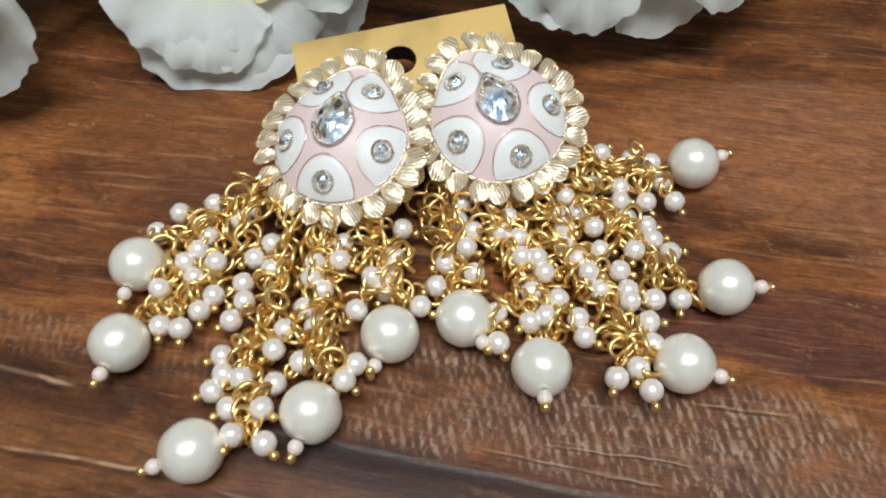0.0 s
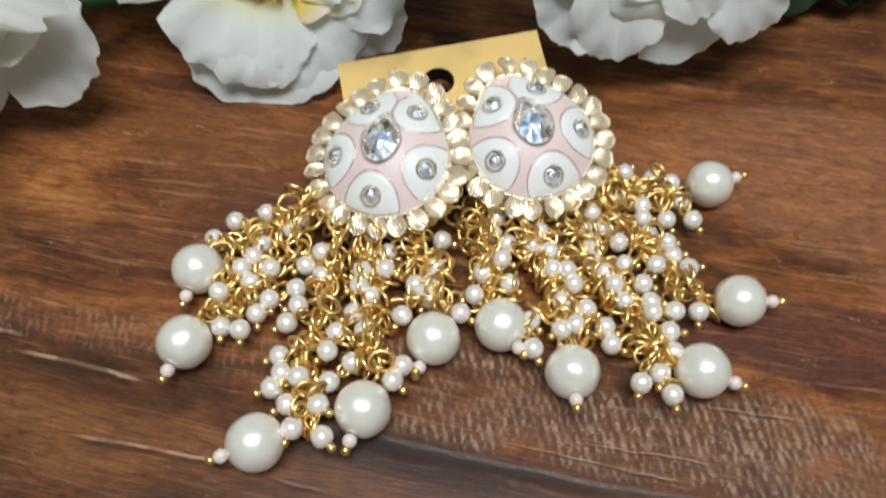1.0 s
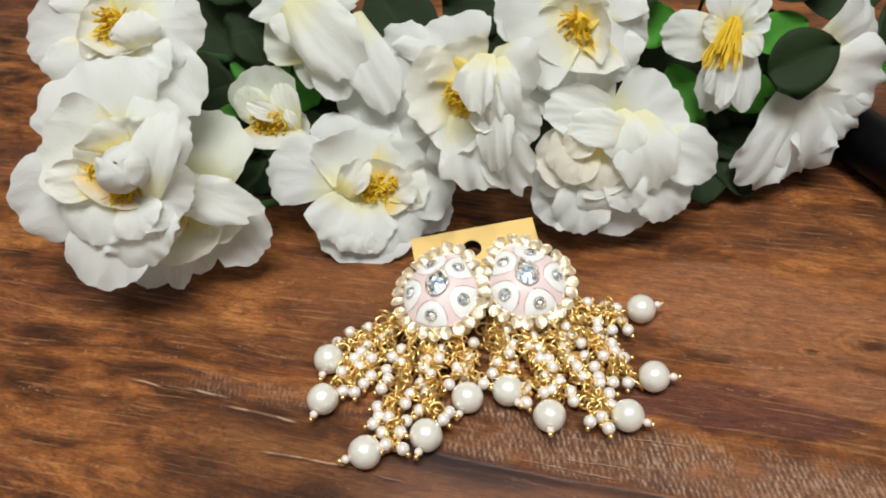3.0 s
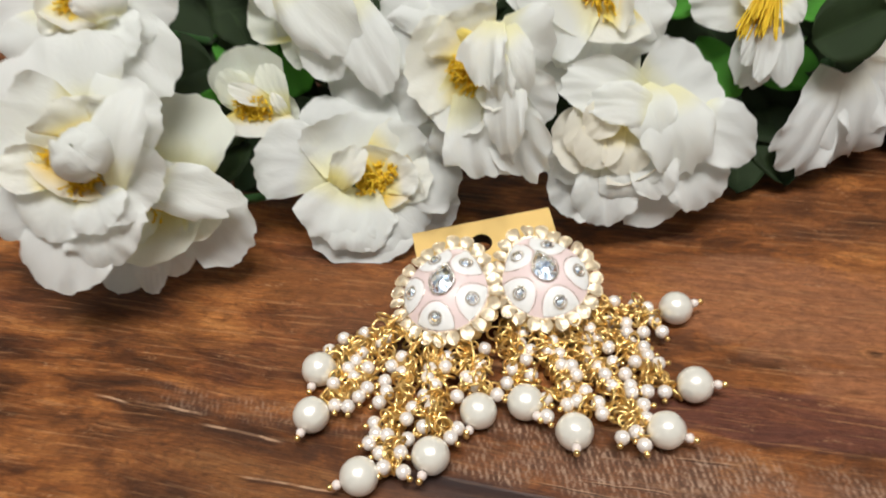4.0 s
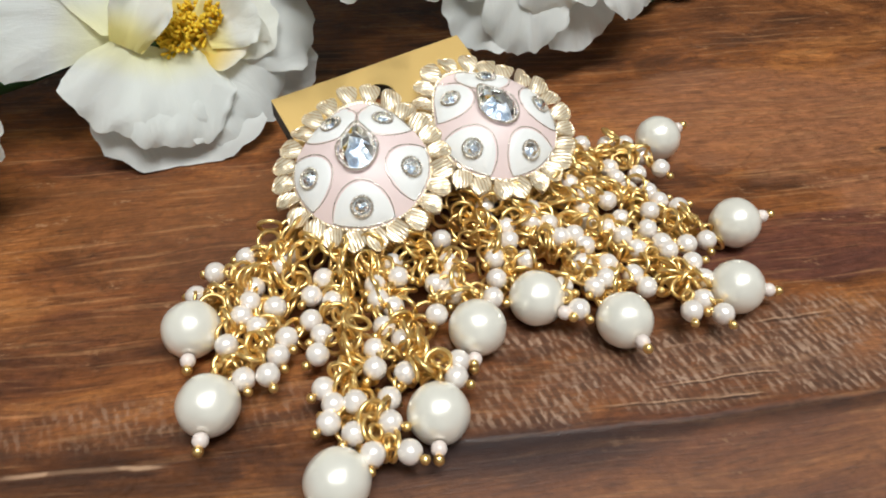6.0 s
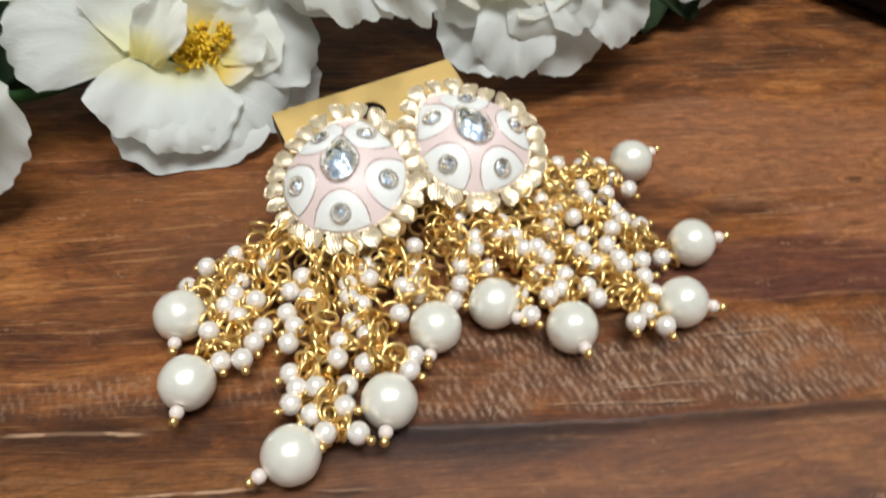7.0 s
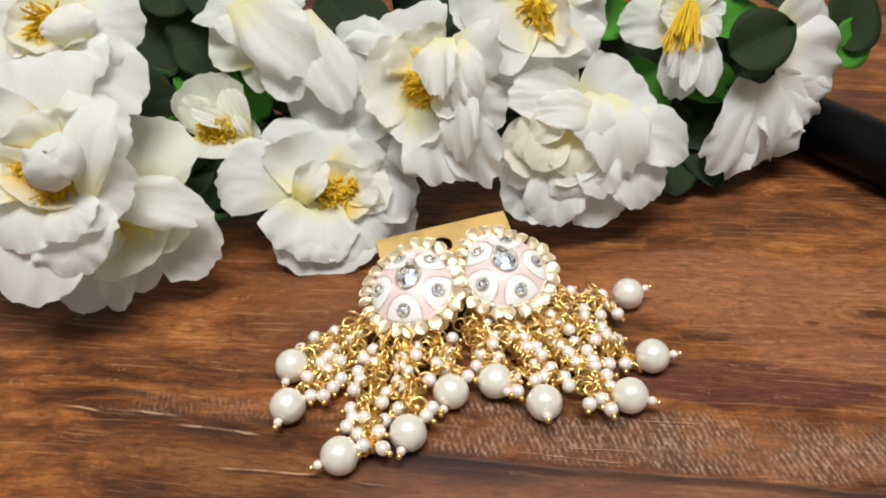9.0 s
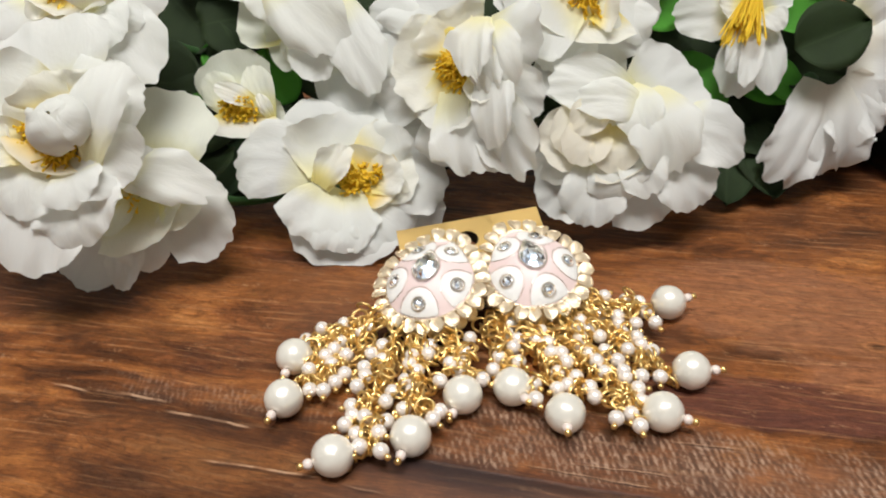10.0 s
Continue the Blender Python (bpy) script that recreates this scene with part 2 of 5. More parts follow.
        lines = n.math("ADD", lines, n.math("MULTIPLY", n.span(n.math("ABSOLUTE", drift), wide, wide * 0.2), stretch))
        crack_shade = n.math("ADD", crack_shade, n.math("MULTIPLY", n.span(n.math("ABSOLUTE", n.math("ADD", drift, wide * 1.7)), wide * 1.6, wide * 0.3), stretch))
    # a dark line along each scratch paints in its shadow
    tone = n.mix(n.math("MULTIPLY", crack_shade, 0.6), tone, (0.026, 0.012, 0.008))
    lines = n.math("MULTIPLY", lines, n.span(broken, 0.0, 1.0, 0.35, 1.0))
    tone = n.mix(n.math("MULTIPLY", lines, 0.72), tone, (0.55, 0.36, 0.24))
    relief = n.math("ADD", n.math("ADD", n.math("MULTIPLY", fine, 0.4), n.math("MULTIPLY", stroke, 0.6)), n.math("SUBTRACT", n.math("ADD", n.math("MULTIPLY", streak, 0.5), n.math("MULTIPLY", speck, 0.35)), seam))
    warm = n.mix(1.0, tone, (1.015, 0.985, 0.925), "MULTIPLY")
    n.put(Base_Color=warm, Roughness=n.span(speck, 0.3, 0.7, 0.34, 0.56), Specular_IOR_Level=0.34)
    return n.bump(relief, 0.55, 0.0003).material


def petal_material(name, tip, base, share=0.35, far=0.46):
    n = Nodes(name)
    uv = n.coords("UV")
    _, along, _ = n.split(uv)
    soft = n.noise(n.mapping(n.coords(), (1, 1, 1)), 90, 3)
    reach = n.math("ADD", along, n.math("MULTIPLY", n.math("SUBTRACT", soft, 0.5), 0.25))
    # yellow foot; its cream fade also paints the warm glow between petals
    colour = n.mix(n.span(reach, 0.10, far), base, tip)
    colour = n.mix(0.25, colour, n.ramp(soft, [(0.3, 0.92), (0.7, 1.04)]), "MULTIPLY")
    veins = n.noise(n.mapping(uv, (30, 3.0, 1)), 1, 3)
    weave = n.noise(n.coords(), 2600, 1)
    creases = n.noise(n.mapping(uv, (6, 2.2, 1)), 1, 3, 0.6, 0.8)
    veins = n.math("ADD", n.math("MULTIPLY", veins, 0.6), n.math("MULTIPLY", creases, 3.4))
    n.put(Base_Color=colour, Roughness=0.72, Specular_IOR_Level=0.18)
    n.bump(n.math("ADD", n.math("MULTIPLY", veins, 0.8), n.math("MULTIPLY", weave, 0.15)), 0.24, 0.0008)
    return n.translucent(colour, share).material


def leaf_material(name, colour, dark):
    n = Nodes(name)
    uv = n.coords("UV")
    across, _, _ = n.split(uv)
    rib = n.span(n.math("ABSOLUTE", n.math("SUBTRACT", across, 0.5)), 0.0, 0.03)
    tone = n.mix(n.noise(n.coords(), 120, 3), colour, dark)
    tone = n.mix(rib, n.mix(0.05, tone, (0.20, 0.32, 0.12)), tone)
    tone = n.mix(0.5, tone, n.ramp(n.random(), [(0.0, 0.7), (1.0, 1.25)]), "MULTIPLY")
    lx, ly, _ = n.split(n.coords())
    weave = n.math("MULTIPLY", n.math("SINE", n.math("MULTIPLY", lx, 9500.0)), n.math("SINE", n.math("MULTIPLY", ly, 9500.0)))
    tone = n.mix(0.45, tone, n.ramp(n.math("ADD", n.math("MULTIPLY", weave, 0.5), 0.5), [(0.2, 0.62), (0.8, 1.35)]), "MULTIPLY")
    n.put(Base_Color=tone, Roughness=0.55, Specular_IOR_Level=0.25)
    n.bump(weave, 0.35, 0.0004)
    return n.translucent(tone, 0.15).material


def metal_material(name, colour, rough, grain=900):
    n = Nodes(name)
    wear = n.noise(n.coords(), grain, 3)
    tone = n.mix(wear, colour, tuple(c * 0.82 for c in colour))
    n.put(Base_Color=tone, Metallic=1.0, Roughness=n.span(wear, 0.3, 0.7, rough * 0.8, rough * 1.25))
    return n.bump(wear, 0.12, 0.0002).material


def ribbed_metal_material(name, colour, rough):
    """Pale plated metal with fine slanting ribs."""
    n = Nodes(name)
    x, y, _ = n.split(n.coords())
    wobble = n.noise(n.coords(), 700, 2)
    ribs = n.math("SINE", n.math("ADD", n.math("MULTIPLY", n.math("ADD", x, n.math("MULTIPLY", y, 0.45)), 10500.0), n.math("MULTIPLY", wobble, 3.0)))
    ribs = n.math("ADD", n.math("MULTIPLY", ribs, 0.5), 0.5)
    tone = n.mix(n.span(ribs, 0.35, 0.0), colour, tuple(c * k for c, k in zip(colour, (0.74, 0.60, 0.40))))
    n.put(Base_Color=tone, Metallic=0.66, Roughness=n.span(wobble, 0.3, 0.7, rough * 0.85, rough * 1.2))
    return n.bump(ribs, 0.40, 0.00018).material


def gloss_material(name, colour, rough, coat=0.0, mottle=0.06, grain=300):
    n = Nodes(name)
    soft = n.noise(n.coords(), grain, 3)
    tone = n.mix(soft, colour, tuple(c * (1 - mottle * 2) for c in colour))
    n.put(Base_Color=tone, Roughness=rough, Coat_Weight=coat, Coat_Roughness=0.25)
    return n.bump(soft, 0.06, 0.0003).material


def glass_material():
    n = Nodes("clear_cut_glass")
    n.put(Base_Color=(0.93, 0.97, 1.0), Roughness=0.02, IOR=1.55, Transmission_Weight=1.0)
    return n.material


def crystal_material():
    """Silver foil behind a stone."""
    n = Nodes("foiled_crystal")
    spark = n.noise(n.coords(), 420, 2)
    n.put(Base_Color=n.ramp(spark, [(0.40, (0.42, 0.52, 0.66)), (0.6, (0.84, 0.89, 0.95))]), Metallic=0.75, Roughness=0.24)
    return n.material


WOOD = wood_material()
PETAL = petal_material("white_silk_petal", (0.893, 0.912, 0.885), (0.92, 0.90, 0.62), 0.40, 0.48)
PETAL_FAINT = petal_material("faintly_yellow_silk_petal", (0.893, 0.906, 0.868), (0.94, 0.86, 0.38), 0.40, 0.58)
PETAL_INNER = petal_material("inner_silk_petal", (0.895, 0.895, 0.825), (0.93, 0.78, 0.22), 0.40, 0.66)
PETAL_THROAT = petal_material("yellow_throated_silk_petal", (0.920, 0.890, 0.800), (0.95, 0.68, 0.07), 0.40, 1.2)
# white petal again, with the beige shade of the inner folds in its colour
PETAL_BEIGE_SHADED = petal_material("beige_silk_petal", (0.890, 0.860, 0.760), (0.92, 0.80, 0.38), 0.40, 0.66)
PETAL_CREAM = petal_material("cream_silk_petal", (0.860, 0.885, 0.790), (0.86, 0.82, 0.38), 0.40, 0.66)
PETAL_PLAIN = petal_material("plain_white_silk_petal", (0.893, 0.908, 0.890), (0.95, 0.94, 0.86), 0.40, 0.40)
STAMEN = petal_material("yellow_stamen", (0.97, 0.66, 0.03), (0.96, 0.70, 0.06), 0.30)
LEAF_BRIGHT = leaf_material("bright_green_leaf", (0.090, 0.34, 0.035), (0.050, 0.22, 0.020))
LEAF_GREY = leaf_material("grey_green_leaf", (0.070, 0.130, 0.070), (0.034, 0.068, 0.034))
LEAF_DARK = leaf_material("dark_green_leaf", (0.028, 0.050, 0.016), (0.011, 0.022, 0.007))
STEM = gloss_material("green_stem", (0.04, 0.11, 0.03), 0.55, 0.0, 0.15)
GOLD = metal_material("yellow_gold", (1.0, 0.715, 0.29), 0.35)
SILVER_WIRE = metal_material("pale_silver_wire", (0.78, 0.72, 0.64), 0.30)
PALE_GOLD = ribbed_metal_material("pale_gold", (1.0, 0.89, 0.69), 0.34)
WARM_GOLD = ribbed_metal_material("warm_gold", (1.0, 0.77, 0.40), 0.34)
CARD_GOLD = metal_material("gold_card_foil", (0.93, 0.66, 0.26), 0.42, 45)
CARD_EDGE = gloss_material("dark_card_edge", (0.035, 0.022, 0.014), 0.7)
PEARL = pearl_material("cream_pearl", (1.0, 0.975, 0.875), 0.30, 160)
PEARL_SMALL = pearl_material("small_cream_pearl", (1.0, 0.93, 0.865), 0.30, 260)
PEARL_SEED = gloss_material("blush_seed_bead", (0.84, 0.73, 0.67), 0.35, 0.3, 0.05)
ENAMEL_PINK = gloss_material("pink_enamel", (0.88, 0.71, 0.685), 0.48, 0.08, 0.05)
ENAMEL_WHITE = gloss_material("white_enamel", (0.91, 0.91, 0.89), 0.46, 0.08, 0.03)
CRYSTAL = crystal_material()
GLASS = glass_material()
RUBBER = gloss_material("black_rod", (0.003, 0.003, 0.004), 0.34, 0.0, 0.2)
RUBBER.node_tree.nodes["Principled BSDF"].inputs["Specular IOR Level"].default_value = 0.2
WALL_PAINT = gloss_material("wall_paint", (0.66, 0.64, 0.61), 0.8, 0.0, 0.04, 20)
CEILING_PAINT = gloss_material("ceiling_paint", (0.82, 0.81, 0.79), 0.85, 0.0, 0.03, 20)
FLOOR_TILE = gloss_material("floor_tile", (0.38, 0.35, 0.31), 0.4, 0.0, 0.1, 12)
TABLE_LEG = gloss_material("dark_leg", (0.05, 0.03, 0.02), 0.5, 0.0, 0.2, 40)
FIXTURE = gloss_material("white_fixture", (0.8, 0.8, 0.78), 0.5)


# ---- mesh helpers ----
def mesh_of(name, verts, faces, material, smooth=True, uvs=None):
    me = bpy.data.meshes.new(name)
    me.from_pydata([tuple(v) for v in verts], [], faces)
    me.materials.append(material)
    if smooth:
        me.polygons.foreach_set("use_smooth", [True] * len(me.polygons))
    if uvs is not None:
        layer = me.uv_layers.new(name="UVMap")
        for loop in me.loops:
            layer.data[loop.index].uv = uvs[loop.vertex_index]
    me.update()
    return me


def child(name, me, parent, m=None, label=""):
    ob = new(name, me)
    ob.parent = parent
    if m is not None:
        ob.matrix_basis = m
    return tagged(ob, label)


def thing(name, label, category, group="", m=None, data=None, kind=""):
    ob = new(name, data)
    if m is not None:
        ob.matrix_basis = m
    return tagged(ob, label, category, group, kind)


def box_mesh(name, sx, sy, sz, material, bevel=0.0):
    bm = bmesh.new()
    bmesh.ops.create_cube(bm, size=1.0, matrix=Matrix.Diagonal((sx, sy, sz, 1)))
    if bevel:
        bmesh.ops.bevel(bm, geom=bm.edges[:], offset=bevel, segments=3, affect="EDGES", profile=0.6)
    me = bpy.data.meshes.new(name)
    bm.to_mesh(me)
    bm.free()
    me.materials.append(material)
    return me


def ball_mesh(name, radius, material, rings=20, hole=0.0, seed=0, uneven=0.0):
    """A bead along z, a little uneven, dented round its drill holes."""
    segs = rings * 2
    rng = random.Random(seed)
    off = Vector((rng.random() * 9, rng.random() * 9, 3))
    verts, faces = [], []
    for i in range(rings + 1):
        a = math.pi * i / rings
        for j in range(segs):
            b = 2 * math.pi * j / segs
            d = Vector((math.sin(a) * math.cos(b), math.sin(a) * math.sin(b), math.cos(a)))
            r = radius * (1 + uneven * noise.noise(d * 1.7 + off))
            if hole:
                r *= 1 - 0.10 * math.exp(-((math.sin(a) / hole) ** 2))
            verts.append(d * r)
    for i in range(rings):
        for j in range(segs):
            k = (j + 1) % segs
            faces.append((i * segs + j, (i + 1) * segs + j, (i + 1) * segs + k, i * segs + k))
    return mesh_of(name, verts, faces, material)


def tube_mesh(name, points, radius, material, sides=8, closed=False, taper=1.0):
    """A round wire along points."""
    verts, faces, n = [], [], len(points)
    pts = [Vector(p) for p in points]
    up = Vector((0.123, 0.31, 0.94))
    for i, p in enumerate(pts):
        a = pts[(i - 1) % n] if closed or i else p
        b = pts[(i + 1) % n] if closed or i < n - 1 else p
        t = (b - a).normalized()
        s = t.cross(up).normalized()
        up2 = s.cross(t)
        r = radius * (1 + (taper - 1) * i / max(1, n - 1))
        for j in range(sides):
            w = 2 * math.pi * j / sides
            verts.append(p + (s * math.cos(w) + up2 * math.sin(w)) * r)
    for i in range(n if closed else n - 1):
        for j in range(sides):
            k = (j + 1) % sides
            m = (i + 1) % n
            faces.append((i * sides + j, i * sides + k, m * sides + k, m * sides + j))
    if not closed:
        faces += [tuple(range(sides))[::-1], tuple((n - 1) * sides + j for j in range(sides))]
    return mesh_of(name, verts, faces, material)


def ring_mesh(name, radius, wire, material, oval=1.0, steps=20, sides=7, gap=0.0):
    verts, faces = [], []
    for i in range(steps):
        a = 2 * math.pi * i / steps
        rise = gap * (i / steps - 0.5)
        c = Vector((radius * oval * math.cos(a), radius * math.sin(a), rise))
        out = Vector((math.cos(a), math.sin(a), 0))
        for j in range(sides):
            w = 2 * math.pi * j / sides
            verts.append(c + (out * math.cos(w) + Vector((0, 0, 1)) * math.sin(w)) * wire)
    for i in range(steps - (1 if gap else 0)):
        for j in range(sides):
            k, m = (j + 1) % sides, (i + 1) % steps
            faces.append((i * sides + j, m * sides + j, m * sides + k, i * sides + k))
    return mesh_of(name, verts, faces, material)


def facing(at, axis, spin=0.0):
    """A pose whose z points along axis."""
    return Matrix.Translation(at) @ Vector(axis).to_track_quat("Z", "Y").to_matrix().to_4x4() @ Matrix.Rotation(spin, 4, "Z")


# ---- the room and the table ----
def build_room():
    low, high, half = -0.75, 1.75, 1.9
    for name, sx, sy, sz, at, mat in (
        ("floor", 4.0, 4.0, 0.1, (0, 0, low - 0.05), FLOOR_TILE),
        ("ceiling", 4.0, 4.0, 0.1, (0, 0, high + 0.05), CEILING_PAINT),
        ("wall_north", 4.0, 0.1, 2.5, (0, half + 0.05, 0.5), WALL_PAINT),
        ("wall_south", 4.0, 0.1, 2.5, (0, -half - 0.05, 0.5), WALL_PAINT),
        ("wall_east", 0.1, 3.8, 2.5, (half + 0.05, 0, 0.5), WALL_PAINT),
        ("wall_west", 0.1, 3.8, 2.5, (-half - 0.05, 0, 0.5), WALL_PAINT),
    ):
        tagged(thing(name, "plain painted %s of the room" % name.split("_")[0], name.split("_")[0], data=box_mesh(name, sx, sy, sz, mat), kind="structure"), kind="structure").location = at
    fixture = thing("ceiling_light", "white square ceiling light panel, switched on", "ceiling light")
    fixture.location = (0.0, -0.12, 1.75)
    child("frame", box_mesh("frame", 1.2, 1.2, 0.09, FIXTURE, 0.008), fixture, pose(0, 0, -0.045))


def build_table():
    table = thing("table", "brown rustic wooden table with dark grain, saw marks and scratches", "table")
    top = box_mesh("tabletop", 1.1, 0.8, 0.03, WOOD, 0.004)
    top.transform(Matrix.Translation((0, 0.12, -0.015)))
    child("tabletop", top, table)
    leg = box_mesh("leg", 0.06, 0.06, 0.718, TABLE_LEG, 0.004)
    for x in (-0.48, 0.48):
        for y in (-0.2, 0.44):
            child("leg", leg, table, pose(x, y, -0.031 - 0.359))


build_room()
build_table()


# ---- earrings ----
def rim(angle, radius):
    """The pear outline: the radius at an angle from its tip."""
    a = (angle + math.pi) % (2 * math.pi) - math.pi
    return radius * (1 + 0.17 * math.exp(-((a / 0.45) ** 2)) - 0.07 * math.exp(-(((abs(a) - 0.95) / 0.45) ** 2)))


def dome(x, y):
    return 5.2 * MM * max(0.06, 1 - (x * x + y * y) / (12.6 * MM) ** 2)


def on_dome(x, y, lift=0.0):
    return Vector((x, y, dome(x, y) + lift))


def dome_patch(name, outline, material, lift, rings=7):
    """A piece of enamel that follows the dome inside an outline, with a rounded border."""
    c = sum((Vector(p) for p in outline), Vector((0, 0))) / len(outline)
    n = len(outline)
    verts = [on_dome(c.x, c.y, lift)]
    for i in range(1, rings + 1):
        s = i / rings
        for p in outline:
            q = c.lerp(Vector(p), s)
            verts.append(on_dome(q.x, q.y, lift * (1 - s ** 6)))
    faces = [(0, 1 + j, 1 + (j + 1) % n) for j in range(n)]
    for i in range(rings - 1):
        for j in range(n):
            k = (j + 1) % n
            faces.append((1 + i * n + j, 1 + (i + 1) * n + j, 1 + (i + 1) * n + k, 1 + i * n + k))
    return mesh_of(name, verts, faces, material)


def cut_stone(name, outline, height, material):
    """A faceted stone over an outline: girdle, crown facets and table."""
    n = len(outline)
    verts = [Vector((x, y, 0)) for x, y in outline]
    verts += [Vector((x * 0.74, y * 0.74, height * (0.50 + 0.16 * (j % 2)))) for j, (x, y) in enumerate(outline)]
    half = [((outline[j][0] + outline[(j + 1) % n][0]) / 2, (outline[j][1] + outline[(j + 1) % n][1]) / 2) for j in range(n)]
    verts += [Vector((x * 0.40, y * 0.40, height * (0.94 + 0.06 * math.sin(j * 2.4)))) for j, (x, y) in enumerate(half)]
    faces = []
    for j in range(n):
        k = (j + 1) % n
        faces += [(j, k, n + k, n + j), (n + j, n + k, 2 * n + j), (n + k, 2 * n + k, 2 * n + j)]
    faces.append(tuple(2 * n + j for j in range(n)))
    return mesh_of(name, verts, faces, material, smooth=False)


def foil_mesh(name, outline, relief):
    """Star-creased foil behind a stone."""
    n = len(outline)
    verts = [Vector((x, y, 0.05 * MM)) for x, y in outline]
    verts += [Vector((x * 0.55, y * 0.55, relief * (0.9 if j % 2 else 0.25))) for j, (x, y) in enumerate(outline)]
    verts += [Vector((outline[0][0] * 0.05, outline[0][1] * 0.05, relief * 0.5))]
    faces = []
    for j in range(n):
        k = (j + 1) % n
        faces += [(j, k, n + j), (k, n + k, n + j), (n + j, n + k, 2 * n)]
    return mesh_of(name, verts, faces, CRYSTAL, smooth=False)


def pear(width, length, steps):
    """A teardrop outline with its point up."""
    out = []
    for i in range(steps):
        a = 2 * math.pi * i / steps
        y = math.cos(a)
        x = math.sin(a) * (1 - 0.58 * max(0.0, y) ** 1.3)
        out.append((x * width / 2, y * length / 2))
    return out


def scallop_mesh(name, material, wide, long, rise):
    """One fluted leaf of the crown: root at the origin, growing along y, ribs along it."""
    nx, ny = 12, 8
    verts, faces = [], []
    for i in range(ny + 1):
        v = i / ny
        w = wide / 2 * (0.50 + 0.50 * math.sin(math.pi * min(1, v * 0.85))) * math.sqrt(max(0.0, 1 - max(0.0, (v - 0.56) / 0.44) ** 2.1) + 0.002)
        for j in range(nx + 1):
            u = 2 * j / nx - 1
            flute = 0.050 * wide * math.cos((u + 0.35 * v) * 5 * math.pi) * (0.4 + 0.6 * v)
            z = rise * math.sin(v * 2.0) + 0.16 * wide * abs(u - 0.15) ** 1.3 + flute * (1 - abs(u) ** 4) - rise * 1.1 * v * v
            verts.append(Vector((w * u, long * v, z)))
    top = len(verts)
    verts += [p - Vector((0, 0, 0.14 * wide)) * (1 if 0 < i % (nx + 1) < nx else 0.6) for i, p in enumerate(verts)]
    row = nx + 1
    for i in range(ny):
        for j in range(nx):
            a, b, c, d = i * row + j, i * row + j + 1, (i + 1) * row + j + 1, (i + 1) * row + j
            faces += [(a, b, c, d), (top + d, top + c, top + b, top + a)]
    border = [(i * row, (i + 1) * row) for i in range(ny)] + [((i + 1) * row - 1 + row, (i + 1) * row - 1) for i in range(ny)]
    border += [(j + 1, j) for j in range(nx)] + [(ny * row + j, ny * row + j + 1) for j in range(nx)]
    faces += [(b, a, top + a, top + b) for a, b in border]
    return mesh_of(name, verts, faces, material)


SCALLOP = scallop_mesh("crown_petal", PALE_GOLD, 3.8 * MM, 4.2 * MM, 0.9 * MM)
SCALLOP_LOW = scallop_mesh("lower_petal", WARM_GOLD, 3.6 * MM, 4.3 * MM, 0.9 * MM)
LINKS = [ring_mesh("link", 1.75 * MM, 0.38 * MM, GOLD, 1.15), ring_mesh("link", 1.45 * MM, 0.36 * MM, GOLD, 1.3), ring_mesh("link", 2.1 * MM, 0.40 * MM, GOLD, 1.0)]
WIRE_LOOP = ring_mesh("wire_loop", 1.0 * MM, 0.32 * MM, GOLD, 1.0, 16, 6)
BEADS = [ball_mesh("bead", 1.76 * MM, PEARL_SMALL, 12, 0.28, s, 0.04) for s in range(4)]
HEAD = ball_mesh("pin_head", 0.72 * MM, GOLD, 8)
HEAD_BIG = ball_mesh("pin_head", 0.80 * MM, GOLD, 8)
SEED = ball_mesh("seed_bead", 1.15 * MM, PEARL_SEED, 9, 0.3)
BIG_PEARLS = [ball_mesh("pearl", 4.45 * MM, PEARL, 26, 0.14, s, 0.025) for s in range(5)]
PIN = tube_mesh("pin", [(0, 0, -2.6 * MM), (0, 0, 2.6 * MM)], 0.24 * MM, GOLD, 7)
SMALL_STONE = cut_stone("stone", [(1.35 * MM * math.sin(a), 1.35 * MM * math.cos(a)) for a in [2 * math.pi * i / 8 for i in range(8)]], 1.1 * MM, GLASS)
SMALL_FOIL = foil_mesh("foil", [(1.32 * MM * math.sin(a), 1.32 * MM * math.cos(a)) for a in [2 * math.pi * i / 12 for i in range(12)]], 0.30 * MM)
TEAR_STONE = cut_stone("teardrop_stone", pear(6.6 * MM, 8.9 * MM, 14), 2.0 * MM, GLASS)
TEAR_FOIL = foil_mesh("foil", pear(6.5 * MM, 8.8 * MM, 20), 0.75 * MM)


def beaded_bezel(name, outline, lift_of, size, material):
    """A rope of tiny gold grains along an outline."""
    verts, faces = [], []
    pts = [Vector(p) for p in outline]
    for p in pts:
        c = lift_of(p)
        base = len(verts)
        for k in range(6):
            for m in range(3):
                a, b = 2 * math.pi * k / 6, (m - 0.35) * 0.85
                verts.append(c + Vector((math.cos(a) * math.cos(b), math.sin(a) * math.cos(b), math.sin(b))) * size)
        verts.append(c + Vector((0, 0, size)))
        for k in range(6):
            q = (k + 1) % 6
            for m in range(2):
                faces.append((base + k * 3 + m, base + q * 3 + m, base + q * 3 + m + 1, base + k * 3 + m + 1))
            faces.append((base + k * 3 + 2, base + q * 3 + 2, base + 18))
    return mesh_of(name, verts, faces, material)


